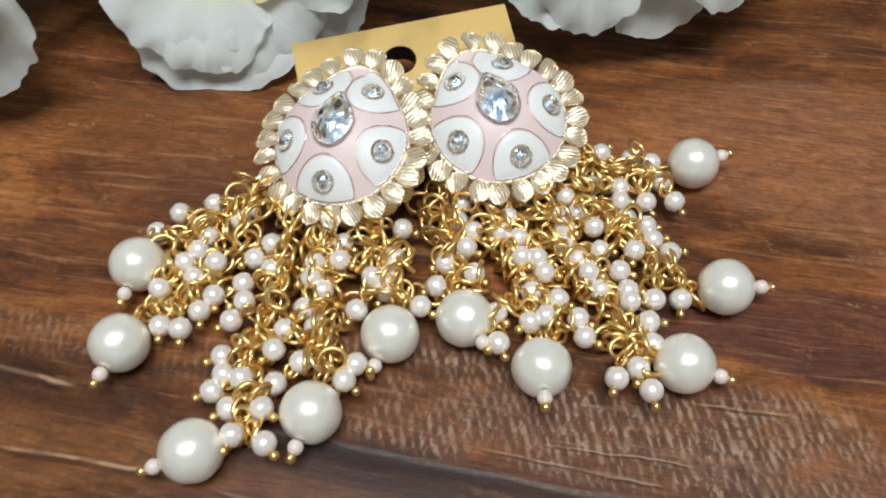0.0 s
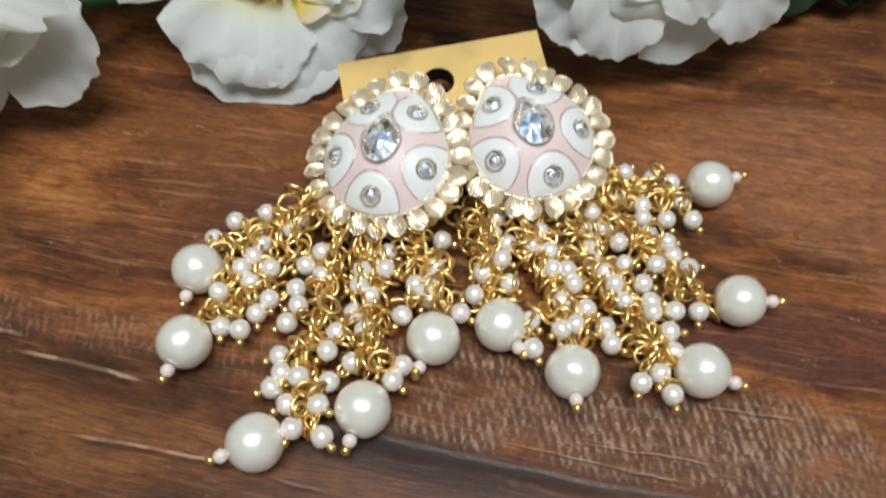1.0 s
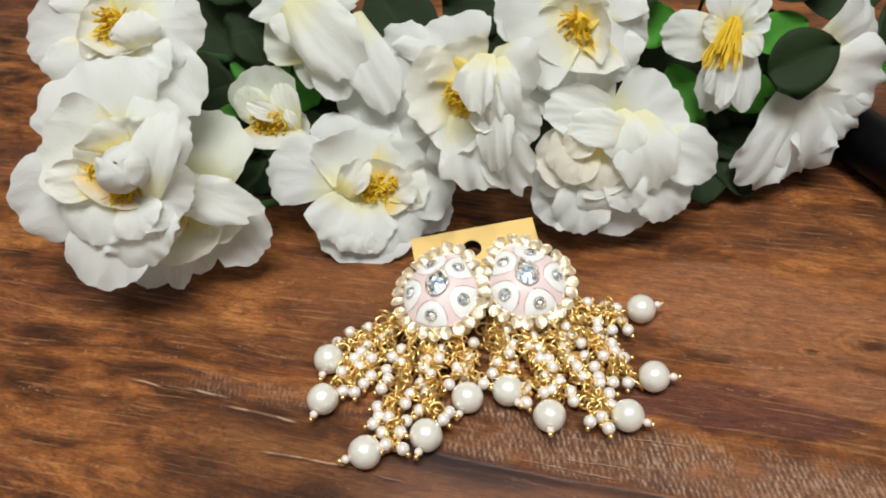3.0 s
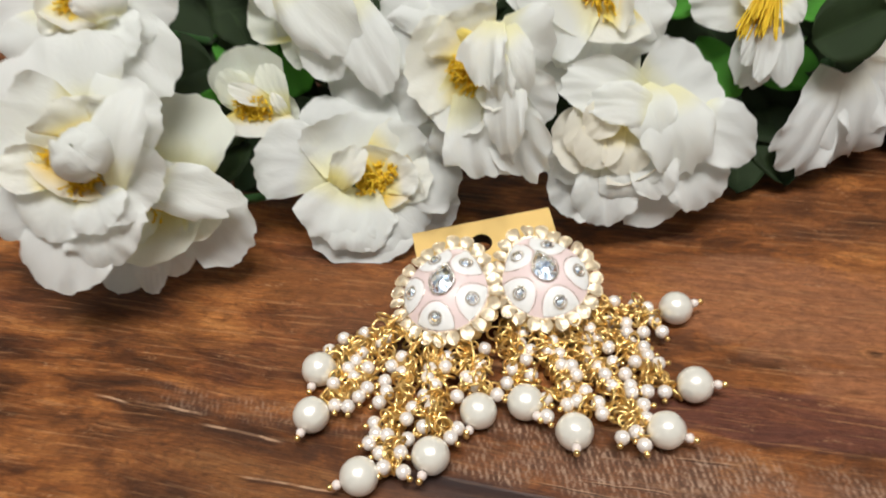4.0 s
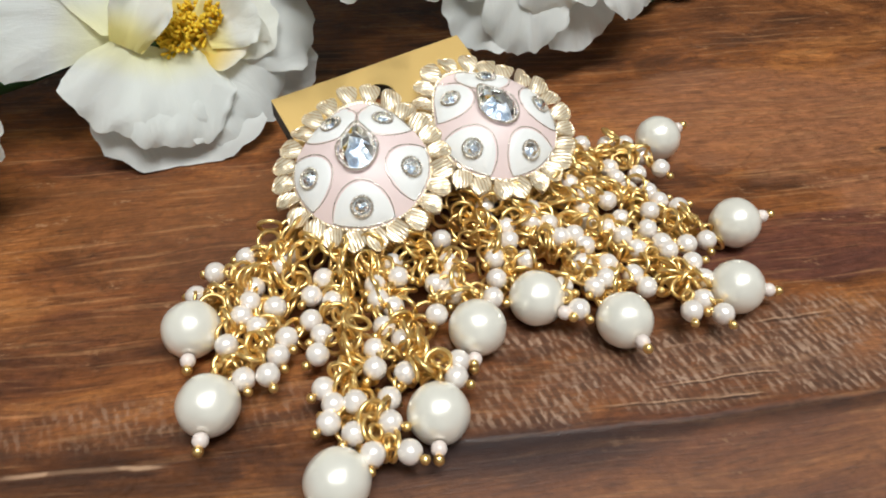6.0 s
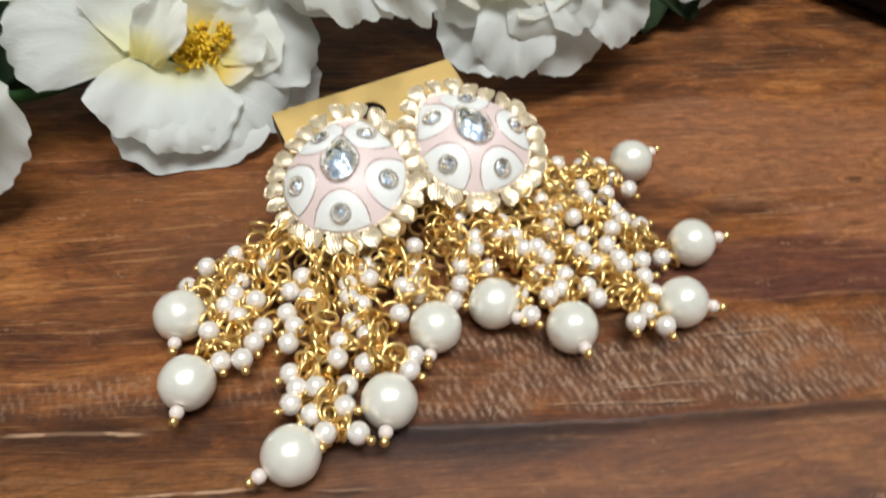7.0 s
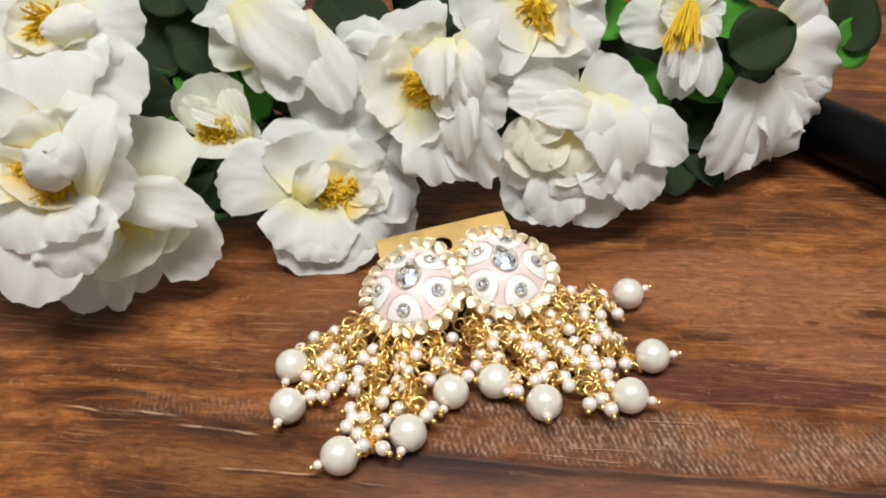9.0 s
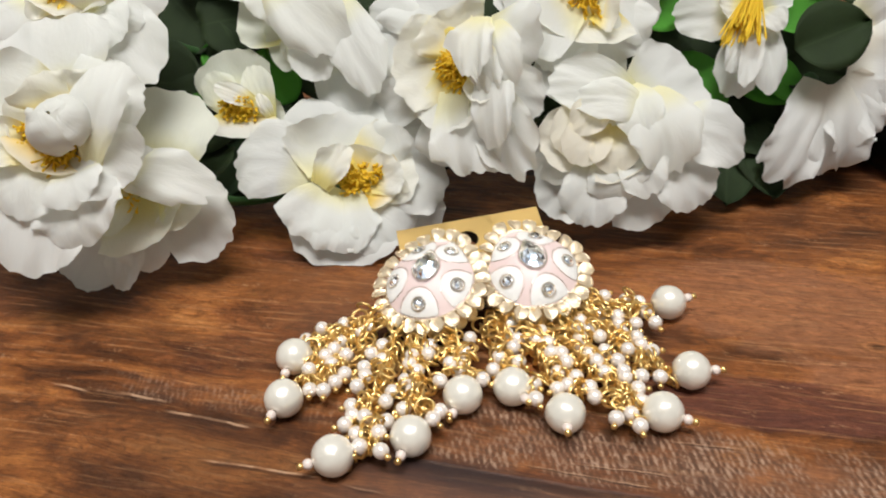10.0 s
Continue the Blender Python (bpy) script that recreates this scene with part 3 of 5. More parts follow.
def build_earring(at, normal, tip, label):
    """A pear-shaped enamel stud with a crown of fluted petals, and its post."""
    n = Vector(normal).normalized()
    v = (Vector(tip) - n * Vector(tip).dot(n)).normalized()
    u = v.cross(n)
    frame_m = Matrix((u, v, n)).transposed().to_4x4()
    base = Vector(at) - n * 3.3 * MM
    m = Matrix.Translation(base) @ frame_m
    ear = thing("earring", label, "earring", "pair of earrings", Matrix.Translation((at[0], at[1], 0)))
    plate_m = ear.matrix_basis.inverted() @ m
    R = 11.8 * MM
    steps = 72
    ring = [2 * math.pi * i / steps for i in range(steps)]
    line = lambda r: [(math.sin(a) * rim(a, r), math.cos(a) * rim(a, r)) for a in ring]  # noqa: E731
    # gold cup under the enamel
    verts, faces = [], []
    for r, z in ((1.0, -1.2), (11.1, -1.9), (11.8, -1.2), (12.2, 0.35), (11.85, 0.65), (11.4, 0.2)):
        verts += [Vector((x, y, z * MM)) for x, y in line(r * MM)]
    for i in range(5):
        for j in range(steps):
            k = (j + 1) % steps
            faces.append((i * steps + j, i * steps + k, (i + 1) * steps + k, (i + 1) * steps + j))
    faces.append(tuple(range(steps))[::-1])
    child("setting", mesh_of("setting", verts, faces, PALE_GOLD), ear, plate_m, "pale gold metal setting")
    child("enamel", dome_patch("enamel", line(R), ENAMEL_PINK, 0.15 * MM, 12), ear, plate_m, "glossy pink enamel dome")
    # white cells with a small stone each
    for deg in (29, -31, 106, -107, 180):
        a = radians(deg)
        d, s = Vector((math.sin(a), math.cos(a))), Vector((math.cos(a), -math.sin(a)))
        cell = []
        for i in range(36):
            b = 2 * math.pi * i / 36
            q = d * (9.5 * MM + 4.8 * MM * math.cos(b)) + s * (5.1 * MM * math.sin(b) * (1 + 0.12 * math.cos(b)))
            limit = rim(math.atan2(q.x, q.y), 11.6 * MM)
            cell.append(q * min(1.0, limit / q.length))
        child("white_cell", dome_patch("white_cell", cell, ENAMEL_WHITE, 0.42 * MM, 6), ear, plate_m, "white enamel cell")
        wire = [on_dome(q.x, q.y, 0.22 * MM) for q in cell]
        child("cell_wire", tube_mesh("cell_wire", wire, 0.085 * MM, SILVER_WIRE, 5, True), ear, plate_m, "thin pale metal wire")
        c = d * 8.9 * MM
        slope = Vector((2 * 5.2 * MM * c.x / (13 * MM) ** 2, 2 * 5.2 * MM * c.y / (13 * MM) ** 2, 1)).normalized()
        seat = plate_m @ facing(on_dome(c.x, c.y, 0.45 * MM), slope, a)
        gem = child("stone", SMALL_STONE, ear, seat, "round clear stone")
        gem.visible_shadow = False
        child("foil", SMALL_FOIL, gem, None, "silver foil")
        bez = [(1.68 * MM * math.sin(2 * math.pi * i / 20), 1.68 * MM * math.cos(2 * math.pi * i / 20)) for i in range(20)]
        child("bezel", beaded_bezel("bezel", bez, lambda p: Vector((p.x, p.y, 0.22 * MM)), 0.30 * MM, SILVER_WIRE), ear, seat, "beaded pale metal bezel")
    tear = plate_m @ Matrix.Translation(on_dome(0, 1.2 * MM, 0.35 * MM))
    gem = child("teardrop_stone", TEAR_STONE, ear, tear, "clear teardrop stone")
    gem.visible_shadow = False
    child("foil", TEAR_FOIL, gem, None, "silver foil")
    child("bezel", beaded_bezel("bezel", pear(7.0 * MM, 9.3 * MM, 54), lambda p: Vector((p.x, p.y, 0.25 * MM)), 0.26 * MM, SILVER_WIRE), ear, tear, "beaded pale metal bezel")
    # crown of fluted petals and a lower row between them
    count = 24
    rng = random.Random(len(label))
    for i in range(count):
        a = 2 * math.pi * (i + 0.5) / count
        for low, me in ((0, SCALLOP), (1, SCALLOP_LOW)):
            b = a + low * math.pi / count
            r = rim(b, 11.7 * MM) - low * 0.5 * MM
            turn = Matrix.Translation((math.sin(b) * r, math.cos(b) * r, (0.15 - 2.1 * low) * MM)) @ Matrix.Rotation(-b, 4, "Z")
            turn = turn @ Matrix.Rotation(radians((-4 if not low else -48) + rng.uniform(-7, 7)), 4, "X") @ Matrix.Rotation(radians(rng.uniform(-20, 20)), 4, "Y")
            child(me.name.split(".")[0], me, ear, plate_m @ turn)
    # post and clutch behind
    low_end = -(base.z - 0.8 * MM) / n.z
    child("post", tube_mesh("post", [(0, 0, -1.2 * MM), (0, 0, low_end)], 0.5 * MM, GOLD, 10), ear, plate_m)
    child("clutch", ball_mesh("clutch", 2.2 * MM, GOLD, 8), ear, plate_m @ Matrix.Translation((0, 0, low_end * 0.78)))
    return ear


def build_strand(ear, anchor, pearl, aim, beads, seed):
    """A chain from the stud to one large pearl, with small pearls hanging off it."""
    rng = random.Random(seed)
    back = ear.matrix_basis.inverted()
    a = Vector((anchor[0], anchor[1], 7.0)) * MM
    p = Vector((pearl[0], pearl[1], 4.5)) * MM
    axis = Vector((aim[0], aim[1], aim[2])).normalized()
    end = p - axis * 5.6 * MM
    end.z = 2.4 * MM
    mid = sum((Vector((x, y, 0)) for x, y in beads), Vector()) / len(beads) * MM
    mid = mid.lerp((a + end) / 2, 0.45)
    mid.z = 3.0 * MM
    path = []
    for i in range(61):
        t = i / 60
        q = a * (1 - t) ** 2 + mid * 2 * t * (1 - t) + end * t * t
        path.append(q)
    reach = sum((path[i + 1] - path[i]).length for i in range(60))
    strand = child("strand", LINKS[2], ear, back @ facing(a, (rng.uniform(-1, 1), rng.uniform(-1, 1), 0.4)), "gold chain strand with small pearls")
    home = strand.matrix_basis.inverted() @ back

    def put(name, me, m, label=""):
        return child(name, me, strand, home @ m, label)

    # the chain: links turned against one another, three runs wound loosely together
    for run in range(3):
        count = max(4, int(reach / (2.35 * MM)))
        for i in range(count):
            t = (i + 0.5) / count
            q = path[min(60, int(t * 60))]
            ahead = (path[min(60, int(t * 60) + 1)] - path[max(0, int(t * 60) - 1)]).normalized()
            wide = 1.5 * MM * (0.5 + run * 0.7)
            q = q + Vector((rng.uniform(-1, 1) * wide, rng.uniform(-1, 1) * wide, rng.uniform(-0.9, 0.5) * MM))
            q.z = max(q.z, 1.9 * MM) if run < 2 else rng.uniform(1.8, 2.4) * MM
            tilt = ahead.to_track_quat("X", "Z").to_matrix().to_4x4() @ Matrix.Rotation(radians(90 * (i % 2) + rng.uniform(-40, 40)), 4, "X") @ Matrix.Rotation(rng.uniform(-0.5, 0.5), 4, "Z")
            put("link", LINKS[rng.choice((0, 0, 1, 1, 2))], Matrix.Translation(q) @ tilt)
    # small pearls on headed pins
    for x, y in beads:
        b = Vector((x, y, 0)) * MM
        near = min(path, key=lambda q: (q.xy - b.xy).length)
        away = Vector((b.x - near.x, b.y - near.y, 0))
        if away.length < 0.6 * MM:
            away = Vector((rng.uniform(-1, 1), -1, 0))
        away = away.normalized() * 0.8 + (end - a).normalized() * 0.55
        away.z = rng.uniform(-0.45, 0.1)
        away.normalize()
        b.z = 4.5 * MM + rng.uniform(-0.5, 0.8) * MM
        pin_m = facing(b, away, rng.uniform(0, 6))
        put("bead", rng.choice(BEADS), pin_m, "small cream pearl")
        put("pin", PIN, pin_m)
        put("pin_head", HEAD, Matrix.Translation(b + away * 2.35 * MM))
        put("wire_loop", WIRE_LOOP, facing(b - away * 3.0 * MM, away.cross(Vector((rng.uniform(-1, 1), rng.uniform(-1, 1), 1)))))
        for k in range(3):
            q = b - away * (4.2 + 1.3 * k) * MM + Vector((rng.uniform(-1.6, 1.6), rng.uniform(-1.6, 1.6), rng.uniform(-2.2, -0.4))) * MM
            q.z = max(q.z, 1.8 * MM)
            put("link", LINKS[rng.choice((0, 1))], facing(q, (rng.uniform(-1, 1), rng.uniform(-1, 1), rng.uniform(-0.3, 1.0))))
    # the large pearl with its seed bead and headed pin
    m = facing(p, axis)
    put("pearl", BIG_PEARLS[seed % 5], m, "large cream pearl")
    put("seed_bead", SEED, facing(p + axis * 5.3 * MM, axis), "blush seed bead")
    put("pin_head", HEAD_BIG, Matrix.Translation(p + axis * 6.9 * MM))
    put("wire_loop", WIRE_LOOP, facing(p - axis * 5.5 * MM, axis.cross(Vector((0.3, 0.2, 1)))))


left_earring = build_earring((-32.4 * MM, 37.2 * MM, 15.5 * MM), (-0.21, -0.33, 1), (0.27, 1, 0), "pink and white enamel earring with crystals and cascading pearl strands")
build_strand(left_earring, (-45, 33), (-63.8, 17.9), (-1.3, -5.7, -1.0), [(-58.9, 28.0), (-62.4, 24.8), (-53.7, 30.4), (-53.5, 23.7), (-48.5, 26.5), (-54.6, 20.9), (-56.3, 18.4), (-51.1, 18.1), (-59.2, 13.2)], 1)
build_strand(left_earring, (-43, 29), (-63.0, 3.4), (-1.7, -5.1, -0.4), [(-50.5, 12.1), (-52.3, 9.4), (-54.3, 5.8), (-57.7, 6.7), (-54.3, 15.7)], 2)
build_strand(left_earring, (-39, 26), (-48.7, -13.3), (-5.1, -2.3, -0.3), [(-46.3, 14.6), (-45.4, 10.9), (-46.8, 7.3), (-47.2, 1.4), (-47.8, -4.1), (-46.5, -1.5), (-43.6, -2.4), (-44.9, -6.8), (-43.4, -11.2), (-38.7, -12.4), (-39.9, -7.2)], 3)
build_strand(left_earring, (-34, 25), (-33.0, -7.4), (-1.6, -4.9, -0.5), [(-38.8, -2.8), (-39.5, 2.2), (-38.5, 6.0), (-35.4, 0.6), (-36.0, 9.9), (-34.0, 6.7), (-33.5, 13.4), (-35.5, 15.1), (-35.2, 18.2), (-42.7, 21.9), (-42.2, 17.3), (-45.2, 19.3), (-31.1, 22.3), (-46.5, 29.7), (-27.3, 0.4), (-28.7, -2.5), (-31.2, 18.5)], 4)
build_strand(left_earring, (-27, 26), (-22.5, 5.4), (-1.6, -3.6, -0.9), [(-22.5, 19.2), (-25.9, 15.6), (-23.3, 15.9), (-23.7, 13.1), (-27.8, 9.2), (-18.1, 10.2), (-21.5, 25.6)], 5)
right_earring = build_earring((-5.7 * MM, 41.9 * MM, 16.0 * MM), (0.05, -0.35, 1), (-0.44, 1, 0), "pink and white enamel stud with pearl strands, overlapping its twin")
build_strand(right_earring, (-14, 32), (-11.3, 8.3), (1.9, -3.2, 0.4), [(-15.7, 14.5), (-14.3, 18.9), (-12.3, 27.5), (-11.7, 30.7), (-9.8, 25.2), (-10.9, 21.2), (-9.7, 16.4), (-6.4, 9.2), (-6.3, 3.6)], 6)
build_strand(right_earring, (-6, 30), (0.0, 0.0), (0.0, -6.1, 1.0), [(-5.3, 24.6), (-3.9, 27.8), (-2.4, 23.6), (-2.1, 19.5), (0.4, 19.3), (1.5, 16.9), (-0.8, 13.5), (3.3, 12.1), (-1.3, 7.8), (1.1, 8.7), (5.3, 25.7), (5.1, 22.4), (6.9, 19.3), (8.4, 16.7), (10.1, 14.0), (6.1, 8.5), (6.8, 5.2)], 7)
build_strand(right_earring, (2, 32), (21.0, 0.9), (5.4, -2.1, -0.3), [(14.2, 13.4), (14.3, 11.4), (13.3, 16.9), (10.1, 25.7), (10.9, 21.7), (6.1, 32.9), (7.8, 29.3), (4.2, 29.4), (16.6, 7.6), (16.8, 4.1), (14.0, 0.0), (10.6, -2.0), (15.4, -3.7)], 8)
build_strand(right_earring, (6, 36), (29.8, 14.5), (6.2, -0.4, 0.6), [(11.1, 35.9), (15.7, 35.2), (15.5, 32.3), (16.0, 28.4), (19.0, 26.5), (19.7, 23.7), (16.2, 21.1), (22.0, 20.8), (18.0, 11.6), (22.2, 11.9)], 9)
build_strand(right_earring, (8, 42), (29.3, 40.8), (5.1, 1.3, 0.6), [(13.1, 42.5), (18.5, 42.1), (21.8, 40.7), (22.6, 35.7), (19.7, 31.7), (24.3, 31.3)], 10)


# ---- the gold card under the studs ----
def build_card():
    a, b = Vector((-43.2, 61.6, 13.6)) * MM, Vector((-3.8, 69.4, 17.0)) * MM
    side = (b - a).normalized()
    down = Vector((side.y, -side.x, -0.26)).normalized()
    down = (down - side * down.dot(side)).normalized()
    n = down.cross(side).normalized()
    if n.z < 0:
        n = -n
    m = Matrix((side, -down, n)).transposed().to_4x4()
    m.translation = a
    wide, deep, thick = (b - a).length, 30 * MM, 4.2 * MM
    card = thing("earring_card", "gold foil display card with a punched hole, under the studs", "display card", m=m)
    hole = Vector((wide * 0.468, -7.9 * MM))
    outer, inner = [], []
    steps = 48
    for i in range(steps):
        w = 2 * math.pi * (i + 0.5) / steps
        d = Vector((math.cos(w), math.sin(w)))
        far = []
        if d.x > 1e-6:
            far.append((wide - hole.x) / d.x)
        if d.x < -1e-6:
            far.append(-hole.x / d.x)
        if d.y > 1e-6:
            far.append(-hole.y / d.y)
        if d.y < -1e-6:
            far.append((-deep - hole.y) / d.y)
        outer.append(hole + d * min(far))
        inner.append(hole + d * 3.1 * MM)
    # square the corners
    for corner in ((0, 0), (wide, 0), (0, -deep), (wide, -deep)):
        k = min(range(steps), key=lambda i: (outer[i] - Vector(corner)).length)
        outer[k] = Vector(corner)

    def shell(z0, z1, mats, name):
        verts = [Vector((p.x, p.y, z)) for z in (z1, z0) for ring in (outer, inner) for p in ring]
        faces = []
        for i in range(steps):
            k = (i + 1) % steps
            faces += [(steps + i, i, k, steps + k), (2 * steps + i, 3 * steps + i, 3 * steps + k, 2 * steps + k)]
            faces += [(i, 2 * steps + i, 2 * steps + k, k), (steps + k, 3 * steps + k, 3 * steps + i, steps + i)]
        return mesh_of(name, verts, faces, mats, smooth=False)

    child("foil", shell(-0.25 * MM, 0.0, CARD_GOLD, "foil"), card)
    child("backing", shell(-thick, -0.254 * MM, CARD_EDGE, "backing"), card, None, "dark card backing")


build_card()


# ---- flowers ----
def petal_mesh(base, tip, wide, bulge, cup, ruffle, seed, material, floor_of):
    """A silk petal from its narrow foot at base to its rounded tip; bulge bows it out along z, cup lifts its sides."""
    rng = random.Random(seed)
    off = Vector((rng.uniform(0, 50), rng.uniform(0, 50), rng.uniform(0, 50)))
    base, tip = Vector(base), Vector(tip)
    way = tip - base
    long = way.length
    ahead = way.normalized()
    side = Vector((0, 0, 1)).cross(ahead).normalized()
    normal = ahead.cross(side)
    nu, nv = 26, 20
    verts, faces, uvs = [], [], []
    lean, twist = rng.uniform(-0.10, 0.10), rng.uniform(-0.16, 0.16)
    lobe, foot = rng.uniform(0.26, 0.36), rng.uniform(0.46, 0.56)
    folds = rng.uniform(2.2, 3.4)
    curl = rng.choice((-1.8, -1.2, 0.7))
    for i in range(nv + 1):
        t = i / nv
        w = wide * 0.56 * (foot + (1 - foot) * math.sin(math.pi / 2 * min(1.0, t / 0.72)))
        for j in range(nu + 1):
            s = 2 * j / nu - 1
            border = s * 2.3 + math.copysign((1 - t) * 2.2, s)
            edge = max(abs(s), t)
            nick = 0.075 * noise.noise(Vector((border * 2.1, 0, 5)) + off) + 0.013 * noise.noise(Vector((border * 5.5, 0, 9)) + off)
            along = t * (1 - lobe * abs(s) ** 2.6 * t + nick * ruffle * edge ** 5)
            bow = bulge * 4 * along * (1 - along)
            lift = cup * wide * s * s * (0.35 + 0.65 * t) + twist * wide * 0.5 * s * t
            wave = 2.3 * ruffle * noise.noise(Vector((s * 1.3, t * 1.3, 0)) + off) * (0.25 + 0.75 * t)
            wave += 0.65 * (0.5 + 0.5 * ruffle) * noise.noise(Vector((s * 3.4, t * 2.4, 7)) + off) * (0.2 + 0.8 * t)
            wave += ruffle * (1.65 * noise.noise(Vector((border * 1.25, 0, 11)) + off) + 0.6 * noise.noise(Vector((border * 2.9, 0, 17)) + off)) * edge ** 4
            wave += (0.35 if ruffle < 1.35 else 0.8) * ruffle * math.sin(s * folds * math.pi + off.x) * t * t
            q = base + ahead * (long * along) + side * (s * w * (1 + 0.7 * nick * ruffle * edge ** 4) + lean * wide * t * t) + normal * (bow + lift + wave + curl * ruffle * edge ** 6)
            low = floor_of(q)
            verts.append(q + low)
            uvs.append(((s + 1) / 2, t))
    row = nu + 1
    for i in range(nv):
        for j in range(nu):
            faces.append((i * row + j, i * row + j + 1, (i + 1) * row + j + 1, (i + 1) * row + j))
    return mesh_of("petal", [v * MM for v in verts], faces, material, uvs=uvs)


def shell_mesh(name, radius, polar, half, seed):
    """A curled petal: a patch of an uneven globe about z."""
    rng = random.Random(seed)
    off = Vector((rng.uniform(0, 40), rng.uniform(0, 40), 2))
    nu, nv = 18, 14
    verts, faces, uvs = [], [], []
    for i in range(nv + 1):
        t = i / nv
        a = radians(polar) * (1 - t) + radians(6) * t
        for j in range(nu + 1):
            s = 2 * j / nu - 1
            b = radians(half) * s * (0.55 + 0.45 * t)
            d = Vector((math.sin(a) * math.cos(b), math.sin(a) * math.sin(b), math.cos(a)))
            r = radius * (1 + 0.16 * noise.noise(d * 1.4 + off) + 0.10 * noise.noise(d * 3.5 + off) * max(abs(s), t) ** 2 - 0.10 * t ** 3)
            verts.append(d * r)
            uvs.append(((s + 1) / 2, 0.50 + 0.50 * t))
    row = nu + 1
    for i in range(nv):
        for j in range(nu):
            faces.append((i * row + j, i * row + j + 1, (i + 1) * row + j + 1, (i + 1) * row + j))
    return mesh_of(name, verts, faces, PETAL_FAINT, uvs=uvs)


def thicken(ob, depth):
    mod = ob.modifiers.new("cloth", "SOLIDIFY")
    mod.thickness, mod.offset = depth, 0.0


def stamen_mesh(name, seed):
    """One stamen of unit length along z, a little bent, with an anther."""
    rng = random.Random(seed)
    bend = Vector((rng.uniform(-1, 1), rng.uniform(-1, 1), 0)) * 0.22
    verts, faces = [], []
    for t, r in ((0.0, 0.055), (0.5, 0.045), (0.84, 0.046), (0.90, 0.066), (1.0, 0.060), (1.05, 0.025)):
        c = Vector((0, 0, t)) + bend * t * t
        for k in range(6):
            x = math.pi * k / 3
            verts.append(c + Vector((math.cos(x), math.sin(x), 0)) * r)
    for i in range(5):
        for k in range(6):
            q = (k + 1) % 6
            faces.append((i * 6 + k, i * 6 + q, (i + 1) * 6 + q, (i + 1) * 6 + k))
    faces.append(tuple(30 + k for k in range(6)))
    return mesh_of(name, verts, faces, STAMEN)


STAMENS = [stamen_mesh("stamen", k) for k in range(6)]
ROOT = (0, 190, 6)


